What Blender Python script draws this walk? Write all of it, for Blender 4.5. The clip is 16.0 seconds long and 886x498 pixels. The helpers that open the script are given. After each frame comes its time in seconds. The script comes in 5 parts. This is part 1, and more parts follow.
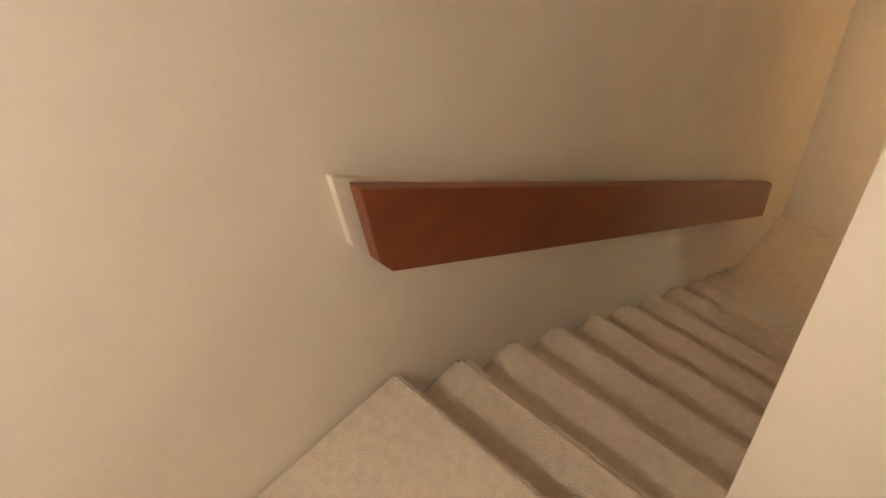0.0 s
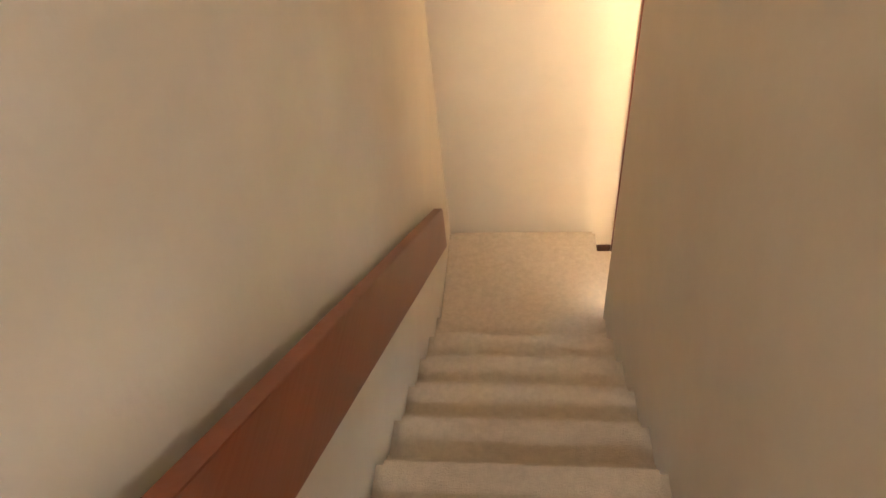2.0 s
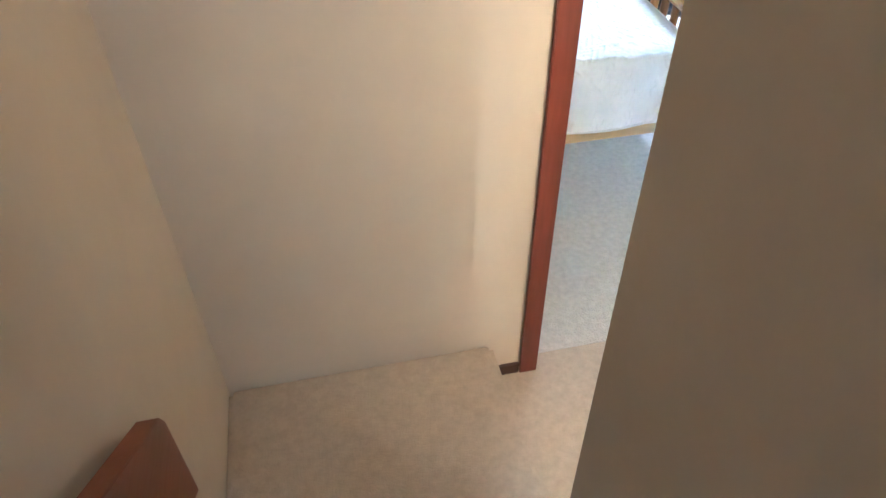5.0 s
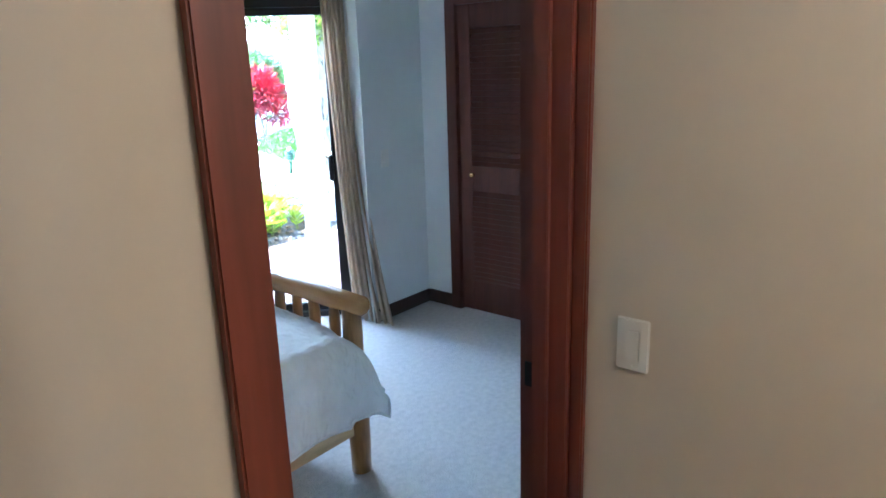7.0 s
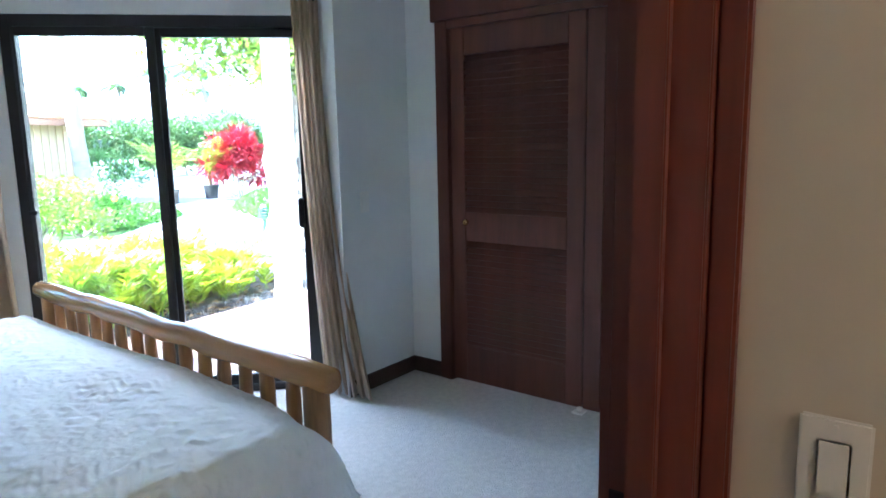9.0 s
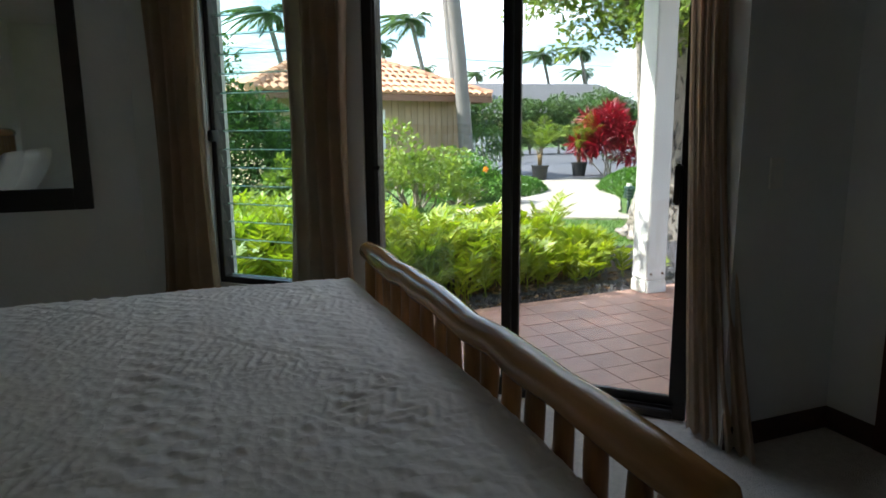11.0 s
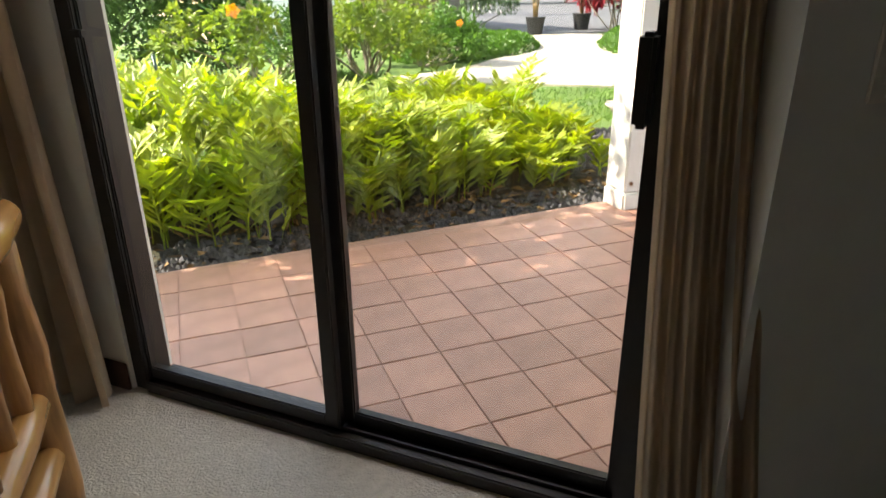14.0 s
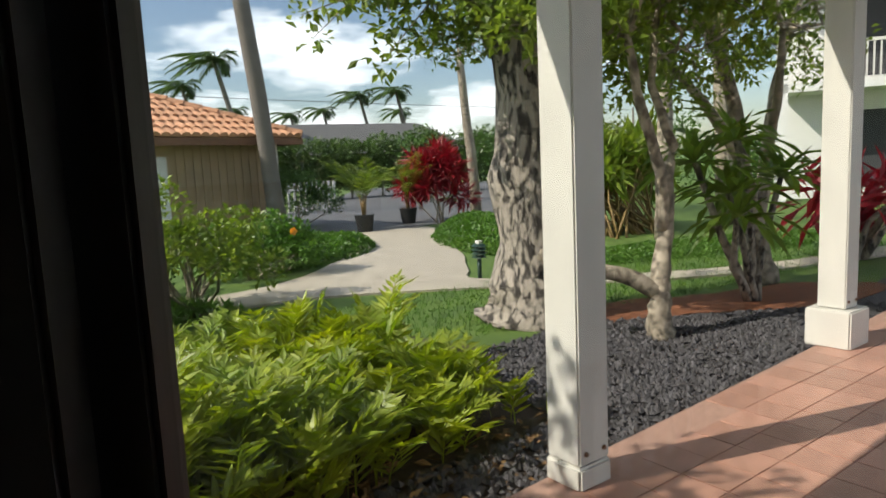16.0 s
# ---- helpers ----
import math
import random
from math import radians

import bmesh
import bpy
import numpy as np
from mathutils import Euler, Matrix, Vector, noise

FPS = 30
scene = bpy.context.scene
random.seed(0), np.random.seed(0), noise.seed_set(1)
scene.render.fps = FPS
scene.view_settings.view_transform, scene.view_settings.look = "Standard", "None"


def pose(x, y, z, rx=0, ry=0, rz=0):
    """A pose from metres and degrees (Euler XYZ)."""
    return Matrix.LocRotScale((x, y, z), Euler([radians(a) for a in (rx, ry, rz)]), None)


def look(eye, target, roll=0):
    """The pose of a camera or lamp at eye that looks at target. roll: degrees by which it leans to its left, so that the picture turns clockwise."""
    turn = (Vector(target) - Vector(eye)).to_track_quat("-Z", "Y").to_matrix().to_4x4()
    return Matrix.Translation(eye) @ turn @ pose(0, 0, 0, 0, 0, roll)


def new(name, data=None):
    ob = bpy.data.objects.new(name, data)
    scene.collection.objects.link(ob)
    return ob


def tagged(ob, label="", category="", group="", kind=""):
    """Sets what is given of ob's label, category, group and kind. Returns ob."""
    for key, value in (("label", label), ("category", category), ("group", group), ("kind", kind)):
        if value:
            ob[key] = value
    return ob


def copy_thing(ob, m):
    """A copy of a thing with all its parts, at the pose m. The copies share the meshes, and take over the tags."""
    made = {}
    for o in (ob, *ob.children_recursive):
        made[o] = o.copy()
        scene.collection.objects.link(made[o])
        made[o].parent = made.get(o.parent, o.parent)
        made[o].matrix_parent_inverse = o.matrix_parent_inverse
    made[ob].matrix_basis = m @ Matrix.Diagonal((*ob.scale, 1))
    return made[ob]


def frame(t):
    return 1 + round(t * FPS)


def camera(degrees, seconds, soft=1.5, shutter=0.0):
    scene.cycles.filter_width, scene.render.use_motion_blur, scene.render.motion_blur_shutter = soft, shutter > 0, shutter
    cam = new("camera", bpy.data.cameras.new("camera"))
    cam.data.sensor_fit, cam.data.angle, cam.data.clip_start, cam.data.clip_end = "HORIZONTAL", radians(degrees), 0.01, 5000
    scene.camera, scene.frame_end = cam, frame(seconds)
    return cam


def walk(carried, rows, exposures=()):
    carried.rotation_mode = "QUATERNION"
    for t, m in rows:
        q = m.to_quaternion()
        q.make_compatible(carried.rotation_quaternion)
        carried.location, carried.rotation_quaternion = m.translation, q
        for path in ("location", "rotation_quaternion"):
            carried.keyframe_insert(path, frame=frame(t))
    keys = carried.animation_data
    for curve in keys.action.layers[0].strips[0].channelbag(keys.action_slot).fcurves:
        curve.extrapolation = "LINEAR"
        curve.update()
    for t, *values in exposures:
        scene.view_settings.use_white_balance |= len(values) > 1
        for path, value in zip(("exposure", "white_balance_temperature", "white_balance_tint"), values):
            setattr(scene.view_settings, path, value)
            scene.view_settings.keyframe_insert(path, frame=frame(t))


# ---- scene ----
cam = camera(67.46, 16.0, soft=1.6)
PATH = [  # seconds, x, y, z, tilt, roll, yaw
    (0, -0.005, -4.005, 3.828, 43.65, 6.75, 45.00),
    (0.5, -0.241, -3.880, 3.628, 43.91, 7.87, 37.75),
    (1, -0.487, -3.654, 3.443, 43.13, 6.45, 22.29),
    (1.5, -0.599, -3.423, 3.271, 44.62, 3.71, 12.42),
    (2, -0.574, -3.152, 3.204, 44.86, 5.03, 4.63),
    (2.5, -0.585, -2.860, 3.053, 44.10, 2.25, -2.50),
    (3, -0.546, -2.528, 2.837, 46.42, 1.78, 0.44),
    (5.5, -0.616, -1.300, 1.923, 50.12, 1.89, -17.20),
    (6, -0.545, -1.052, 1.825, 57.36, 4.06, -24.86),
    (6.5, -0.487, -0.802, 1.704, 67.85, 1.82, -44.23),
    (7, -0.370, -0.639, 1.608, 75.13, 1.73, -50.82),
    (7.5, -0.264, -0.533, 1.492, 77.75, 0.90, -56.86),
    (8, -0.194, -0.389, 1.397, 82.13, 1.30, -64.38),
    (8.5, -0.036, -0.291, 1.414, 79.31, 4.36, -63.57),
    (9, 0.070, -0.201, 1.412, 80.72, 1.13, -52.55),
    (9.5, 0.166, -0.039, 1.374, 81.32, 1.07, -45.36),
    (10, 0.354, 0.127, 1.277, 81.97, -0.53, -33.06),
    (12.5, 1.178, 1.056, 1.241, 78.40, 1.18, -17.89),
    (13, 1.498, 1.190, 1.220, 74.68, 0.14, -21.42),
    (13.5, 1.716, 1.407, 1.230, 70.29, -1.19, -19.48),
    (14, 1.766, 1.694, 1.206, 67.50, 0.44, -20.88),
    (14.5, 1.859, 1.986, 1.242, 72.20, 1.64, -21.42),
    (15, 1.930, 2.309, 1.326, 77.98, 0.43, -20.26),
    (15.5, 1.926, 2.586, 1.342, 81.92, 0.94, -32.29),
    (16, 1.999, 2.844, 1.346, 82.68, 2.65, -36.63),
]
EXPOSURES = [  # seconds, stops, kelvin, tint
    (0.0, 6.0, 6600, 13), (0.5, 6.2, 6400, 12), (1.0, 6.4, 6100, 11), (2.0, 6.6, 5700, 10), (3.0, 6.4, 5200, 10), (5.5, 5.65, 4500, 8), (7.0, 4.6, 4400, 8), (8.0, 4.75, 4700, 9),
    (9.0, 4.4, 4700, 10), (9.5, 3.6, 4800, 10), (10.0, 2.6, 5200, 10), (12.5, 1.2, 6400, 12), (13.5, 1.9, 6900, 13), (14.0, 2.05, 7000, 14), (14.5, 2.05, 7000, 13), (15.0, 1.4, 6700, 12),
    (15.5, 0.7, 6600, 12), (16.0, 0.3, 6600, 12)]
walk(cam, [(t, pose(x, y, z, rx, ry, rz)) for t, x, y, z, rx, ry, rz in PATH], EXPOSURES)

# ---- world and lights ----
SUN_DIR = Vector((-0.93, 0.30, 0.80)).normalized()
world = bpy.data.worlds.new("sky")
world.use_nodes = True
scene.world = world
wn, wl = world.node_tree.nodes, world.node_tree.links
bg = wn["Background"]
sky = wn.new("ShaderNodeTexSky")
sky.sky_type, sky.sun_disc = "NISHITA", False
sky.sun_elevation = math.asin(SUN_DIR.z)
sky.sun_rotation = math.atan2(SUN_DIR.x, SUN_DIR.y)
# drifting trade-wind clouds over the sky
wtc = wn.new("ShaderNodeTexCoord")
wmap = wn.new("ShaderNodeMapping")
wmap.inputs["Scale"].default_value = (1.6, 1.6, 5.0)
cl = wn.new("ShaderNodeTexNoise")
cl.inputs["Scale"].default_value, cl.inputs["Detail"].default_value, cl.inputs["Roughness"].default_value = 2.2, 7, 0.6
cr = wn.new("ShaderNodeValToRGB")
cr.color_ramp.elements[0].position, cr.color_ramp.elements[1].position = 0.49, 0.70
cmix = wn.new("ShaderNodeMixRGB")
cmix.inputs[2].default_value = (15.5, 15.8, 16.2, 1)
wl.new(wtc.outputs["Generated"], wmap.inputs[0])
wl.new(wmap.outputs[0], cl.inputs["Vector"])
wl.new(cl.outputs[0], cr.inputs[0])
wl.new(cr.outputs[0], cmix.inputs[0])
wl.new(sky.outputs[0], cmix.inputs[1])
wl.new(cmix.outputs[0], bg.inputs[0])
bg.inputs[1].default_value = 0.15

sun = new("sun", bpy.data.lights.new("sun", "SUN"))
sun.data.energy, sun.data.angle, sun.data.color = 5.0, radians(0.5), (1.0, 0.93, 0.82)
sun.matrix_world = look(SUN_DIR * 40, (0, 0, 0))


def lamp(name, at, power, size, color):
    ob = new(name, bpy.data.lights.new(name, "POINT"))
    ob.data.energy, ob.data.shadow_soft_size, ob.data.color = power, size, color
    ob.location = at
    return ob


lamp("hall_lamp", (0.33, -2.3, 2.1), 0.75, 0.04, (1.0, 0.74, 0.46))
# Unseen source without a fixture, added in the hall to warm the landing.
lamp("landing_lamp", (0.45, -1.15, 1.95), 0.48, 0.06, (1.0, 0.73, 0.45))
# Fill light only, no fixture there: added to lift stairwell walls and treads.
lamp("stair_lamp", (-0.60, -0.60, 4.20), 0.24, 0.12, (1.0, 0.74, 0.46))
# Added point light, stands in for upstairs daylight and picks out the step noses.
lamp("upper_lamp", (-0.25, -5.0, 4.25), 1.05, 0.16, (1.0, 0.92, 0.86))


# Area lamp added outside, above the door head, to lift the bedroom as extra skylight.
door_sky = new("door_sky", bpy.data.lights.new("door_sky", "AREA"))
door_sky.data.shape, door_sky.data.size, door_sky.data.size_y = "RECTANGLE", 1.5, 0.5
door_sky.data.energy, door_sky.data.color = 5.0, (0.97, 0.98, 1.0)
door_sky.matrix_world = look((2.65, 3.82, 2.48), (1.3, 2.3, 0.9))


# ---- materials ----
def mat(name, color, rough=0.6, metal=0.0, var=0.12, scale=8.0, bump=0.0, bscale=60.0, detail=4, stretch=(1, 1, 1), color2=None, rand=0.0, spec=0.5, sheen=0.0, trans=0.0, ramp=(0.32, 0.68)):
    m = bpy.data.materials.new(name)
    m.use_nodes = True
    n, l = m.node_tree.nodes, m.node_tree.links
    b = n["Principled BSDF"]
    b.inputs["Roughness"].default_value, b.inputs["Metallic"].default_value = rough, metal
    b.inputs["Specular IOR Level"].default_value = spec
    if sheen:
        b.inputs["Sheen Weight"].default_value = sheen
    tc = n.new("ShaderNodeTexCoord")
    mp = n.new("ShaderNodeMapping")
    mp.inputs["Scale"].default_value = stretch
    l.new(tc.outputs["Object"], mp.inputs[0])
    nz = n.new("ShaderNodeTexNoise")
    nz.inputs["Scale"].default_value, nz.inputs["Detail"].default_value = scale, detail
    nz.inputs["Roughness"].default_value = 0.65
    l.new(mp.outputs[0], nz.inputs["Vector"])
    c2 = color2 or tuple(c * (1 - 2 * var) for c in color)
    c1 = color if color2 else tuple(min(1, c * (1 + var)) for c in color)
    rp = n.new("ShaderNodeValToRGB")
    rp.color_ramp.elements[0].position, rp.color_ramp.elements[1].position = ramp
    rp.color_ramp.elements[0].color, rp.color_ramp.elements[1].color = (*c2, 1), (*c1, 1)
    l.new(nz.outputs[0], rp.inputs[0])
    out = rp.outputs[0]
    if rand:
        oi = n.new("ShaderNodeObjectInfo")
        ge = n.new("ShaderNodeNewGeometry")
        ad = n.new("ShaderNodeMath")
        ad.operation = "ADD"
        l.new(oi.outputs["Random"], ad.inputs[0])
        l.new(ge.outputs["Random Per Island"], ad.inputs[1])
        fr = n.new("ShaderNodeMath")
        fr.operation = "FRACT"
        l.new(ad.outputs[0], fr.inputs[0])
        mr = n.new("ShaderNodeMapRange")
        mr.inputs["To Min"].default_value, mr.inputs["To Max"].default_value = 1 - rand, 1 + rand
        l.new(fr.outputs[0], mr.inputs[0])
        hs = n.new("ShaderNodeHueSaturation")
        l.new(mr.outputs[0], hs.inputs["Value"])
        l.new(out, hs.inputs["Color"])
        out = hs.outputs[0]
    l.new(out, b.inputs["Base Color"])
    if bump:
        n2 = n.new("ShaderNodeTexNoise")
        n2.inputs["Scale"].default_value, n2.inputs["Detail"].default_value = bscale, 5
        l.new(mp.outputs[0], n2.inputs["Vector"])
        bp = n.new("ShaderNodeBump")
        bp.inputs["Strength"].default_value, bp.inputs["Distance"].default_value = bump, 0.01
        l.new(n2.outputs[0], bp.inputs["Height"])
        l.new(bp.outputs[0], b.inputs["Normal"])
    if trans:
        tr = n.new("ShaderNodeBsdfTranslucent")
        hs2 = n.new("ShaderNodeHueSaturation")
        hs2.inputs["Value"].default_value, hs2.inputs["Saturation"].default_value = 1.5, 1.1
        l.new(out, hs2.inputs["Color"])
        l.new(hs2.outputs[0], tr.inputs[0])
        mx = n.new("ShaderNodeMixShader")
        mx.inputs[0].default_value = trans
        l.new(b.outputs[0], mx.inputs[1])
        l.new(tr.outputs[0], mx.inputs[2])
        l.new(mx.outputs[0], n["Material Output"].inputs[0])
    return m


M = {}
M["plaster"] = mat("cream_plaster", (0.66, 0.58, 0.46), 0.8, var=0.02, scale=3, bump=0.10, bscale=38)
M["white"] = mat("white_wall_paint", (0.80, 0.80, 0.77), 0.75, var=0.02, scale=3, bump=0.15, bscale=40)
M["ceiling"] = mat("white_ceiling", (0.84, 0.83, 0.80), 0.9, var=0.02, bump=0.3, bscale=90)
M["carpet"] = mat("beige_carpet", (0.50, 0.41, 0.30), 1.0, var=0.06, scale=30, bump=0.45, bscale=190, sheen=0.2, spec=0.1)
M["carpet_room"] = mat("pale_grey_carpet", (0.60, 0.56, 0.50), 1.0, var=0.07, scale=35, bump=1.0, bscale=150, sheen=0.2, spec=0.1)
M["rail"] = mat("red_brown_stained_wood", (0.20, 0.048, 0.015), 0.33, var=0.10, scale=9, stretch=(1, 0.12, 1), bump=0.05)
M["trim"] = mat("dark_red_stained_trim", (0.17, 0.040, 0.022), 0.4, var=0.2, scale=12, stretch=(1, 1, 0.1), bump=0.06)
M["base"] = mat("dark_brown_baseboard", (0.075, 0.035, 0.022), 0.45, var=0.15, scale=12)
M["closet"] = mat("mahogany_louver_wood", (0.12, 0.036, 0.021), 0.42, var=0.18, scale=10, stretch=(1, 1, 0.12), bump=0.05)
M["bronze"] = mat("dark_bronze_aluminium", (0.016, 0.013, 0.012), 0.45, metal=0.1, var=0.15, scale=20)
M["brass"] = mat("brass", (0.75, 0.52, 0.22), 0.25, metal=1.0, var=0.1)
M["black"] = mat("black_metal", (0.012, 0.012, 0.013), 0.4, metal=0.3)
M["switch"] = mat("ivory_plastic", (0.86, 0.83, 0.76), 0.35, var=0.02)
M["curtain"] = mat("taupe_curtain_cloth", (0.54, 0.43, 0.31), 0.85, var=0.08, scale=5, bump=0.25, bscale=500, sheen=0.3, trans=0.32)
M["log"] = mat("varnished_pine_log", (0.42, 0.22, 0.075), 0.22, var=0.15, scale=5, stretch=(3, 0.35, 3), bump=0.18, bscale=14)
M["logv"] = mat("varnished_pine_spindle", (0.40, 0.205, 0.07), 0.3, var=0.26, scale=6, stretch=(3, 3, 0.35), bump=0.15, bscale=16)
M["pine"] = mat("pale_pine_board", (0.60, 0.42, 0.20), 0.45, var=0.14, scale=7, stretch=(0.3, 2, 2), bump=0.05)
M["pillow"] = mat("white_cotton", (0.78, 0.77, 0.74), 0.9, var=0.03, scale=6, bump=0.2, bscale=80)
M["post"] = mat("white_painted_wood", (0.74, 0.72, 0.66), 0.55, var=0.06, scale=5, bump=0.2, bscale=30, stretch=(1, 1, 0.25))
M["tile"] = mat("terracotta_tile", (0.55, 0.30, 0.22), 0.45, var=0.10, scale=7, bump=0.1, bscale=50, rand=0.16)
M["grout"] = mat("brown_grout", (0.48, 0.29, 0.22), 0.9, var=0.15, scale=40)
M["soil"] = mat("dark_soil", (0.055, 0.040, 0.030), 0.95, var=0.35, scale=12, bump=0.9, bscale=30)
M["lawn"] = mat("lawn_grass_ground", (0.14, 0.22, 0.035), 0.9, color2=(0.06, 0.12, 0.02), scale=3, detail=8, bump=0.8, bscale=120)
M["redsoil"] = mat("red_volcanic_soil", (0.24, 0.085, 0.035), 0.95, var=0.25, scale=9, bump=0.8, bscale=40)
M["gravel"] = mat("grey_lava_gravel", (0.085, 0.080, 0.085), 0.85, var=0.2, scale=30, bump=0.4, bscale=200, rand=0.55)
M["path"] = mat("pale_concrete_path", (0.50, 0.44, 0.35), 0.85, var=0.12, scale=4, bump=0.25, bscale=60)
M["asphalt"] = mat("grey_asphalt", (0.13, 0.13, 0.135), 0.85, var=0.12, scale=6, bump=0.4, bscale=120)
M["fern"] = mat("bright_fern_leaf", (0.40, 0.44, 0.045), 0.42, color2=(0.15, 0.24, 0.025), scale=2.5, rand=0.3, trans=0.4)
M["shrub"] = mat("dark_shrub_leaf", (0.10, 0.19, 0.035), 0.42, color2=(0.045, 0.10, 0.02), scale=2, rand=0.35, trans=0.3)
M["lightleaf"] = mat("yellow_green_leaf", (0.27, 0.33, 0.05), 0.42, color2=(0.12, 0.20, 0.03), scale=3, rand=0.3, trans=0.4)
M["hedge"] = mat("hedge_leaf", (0.13, 0.20, 0.05), 0.5, color2=(0.06, 0.11, 0.03), scale=2, rand=0.35, trans=0.25)
M["cover"] = mat("ground_cover_leaf", (0.13, 0.25, 0.035), 0.45, color2=(0.06, 0.15, 0.02), scale=3, rand=0.3, trans=0.3)
M["red"] = mat("crimson_ti_leaf", (0.42, 0.025, 0.035), 0.4, color2=(0.20, 0.012, 0.025), scale=3, rand=0.35, trans=0.35)
M["big"] = mat("glossy_big_leaf", (0.22, 0.31, 0.05), 0.32, color2=(0.09, 0.18, 0.025), scale=3, rand=0.35, trans=0.35)
M["palm"] = mat("palm_leaflet", (0.12, 0.19, 0.045), 0.45, color2=(0.05, 0.09, 0.025), scale=3, rand=0.3, trans=0.3)
M["deadleaf"] = mat("dry_brown_leaf", (0.30, 0.17, 0.07), 0.8, var=0.3, scale=5, rand=0.4)
M["flower"] = mat("orange_hibiscus_petal", (0.85, 0.36, 0.05), 0.5, var=0.15, trans=0.3)
M["bark"] = mat("grey_mottled_bark", (0.40, 0.35, 0.29), 0.85, color2=(0.045, 0.038, 0.032), scale=15, detail=9, stretch=(1.2, 1.2, 0.5), bump=1.0, bscale=24, ramp=(0.44, 0.53))
M["palmbark"] = mat("ringed_palm_bark", (0.27, 0.24, 0.21), 0.85, color2=(0.09, 0.08, 0.07), scale=9, stretch=(0.5, 0.5, 5), bump=0.8, bscale=12)
M["branch"] = mat("pale_smooth_branch", (0.46, 0.39, 0.30), 0.75, color2=(0.11, 0.09, 0.065), scale=13, detail=8, bump=0.8, bscale=25, ramp=(0.40, 0.58))
M["cane"] = mat("brown_cane_stem", (0.30, 0.19, 0.07), 0.6, var=0.25, scale=6)
M["rooftile"] = mat("clay_roof_tile", (0.60, 0.31, 0.17), 0.75, var=0.16, scale=6, bump=0.2, bscale=40, rand=0.18)
M["siding"] = mat("tan_wood_siding", (0.42, 0.30, 0.18), 0.75, var=0.15, scale=5, stretch=(1, 1, 0.2), bump=0.3, bscale=30)
M["fascia"] = mat("brown_fascia", (0.22, 0.11, 0.06), 0.7, var=0.15)
M["door_white"] = mat("white_door_paint", (0.76, 0.76, 0.74), 0.5, var=0.03)
M["darkroof"] = mat("grey_shingle_roof", (0.15, 0.145, 0.14), 0.85, var=0.2, scale=8, bump=0.4, bscale=30)
M["potblack"] = mat("black_plastic_pot", (0.02, 0.02, 0.02), 0.5)
M["lampgreen"] = mat("green_painted_metal", (0.025, 0.06, 0.045), 0.4, metal=0.2)
M["balcony"] = mat("white_stucco", (0.76, 0.75, 0.72), 0.8, var=0.04, scale=4, bump=0.2)
# Distant windows are flat panels; the shade of the rooms is in this colour.
M["shade"] = mat("flat_window_shade", (0.05, 0.05, 0.055), 0.8)
M["mirror"] = mat("mirror_silver", (0.92, 0.93, 0.92), 0.02, metal=1.0, var=0.0)
M["mframe"] = mat("black_mirror_frame", (0.015, 0.013, 0.012), 0.35, var=0.2)


def glass_mat(name, color, gloss=0.045):
    m = bpy.data.materials.new(name)
    m.use_nodes = True
    n, l = m.node_tree.nodes, m.node_tree.links
    n.remove(n["Principled BSDF"])
    t = n.new("ShaderNodeBsdfTransparent")
    t.inputs[0].default_value = (*color, 1)
    g = n.new("ShaderNodeBsdfGlossy")
    g.inputs["Roughness"].default_value = 0.03
    mx = n.new("ShaderNodeMixShader")
    mx.inputs[0].default_value = gloss
    l.new(t.outputs[0], mx.inputs[1])
    l.new(g.outputs[0], mx.inputs[2])
    l.new(mx.outputs[0], n["Material Output"].inputs[0])
    return m


M["glass"] = glass_mat("window_glass", (0.95, 0.97, 0.96))
M["jalousie"] = glass_mat("jalousie_glass", (0.80, 0.88, 0.85))
M["glassedge"] = mat("frosted_glass_edge", (0.62, 0.74, 0.70), 0.35, var=0.05, trans=0.5)
M["screen"] = glass_mat("insect_screen_mesh", (0.88, 0.88, 0.88), 0.0)


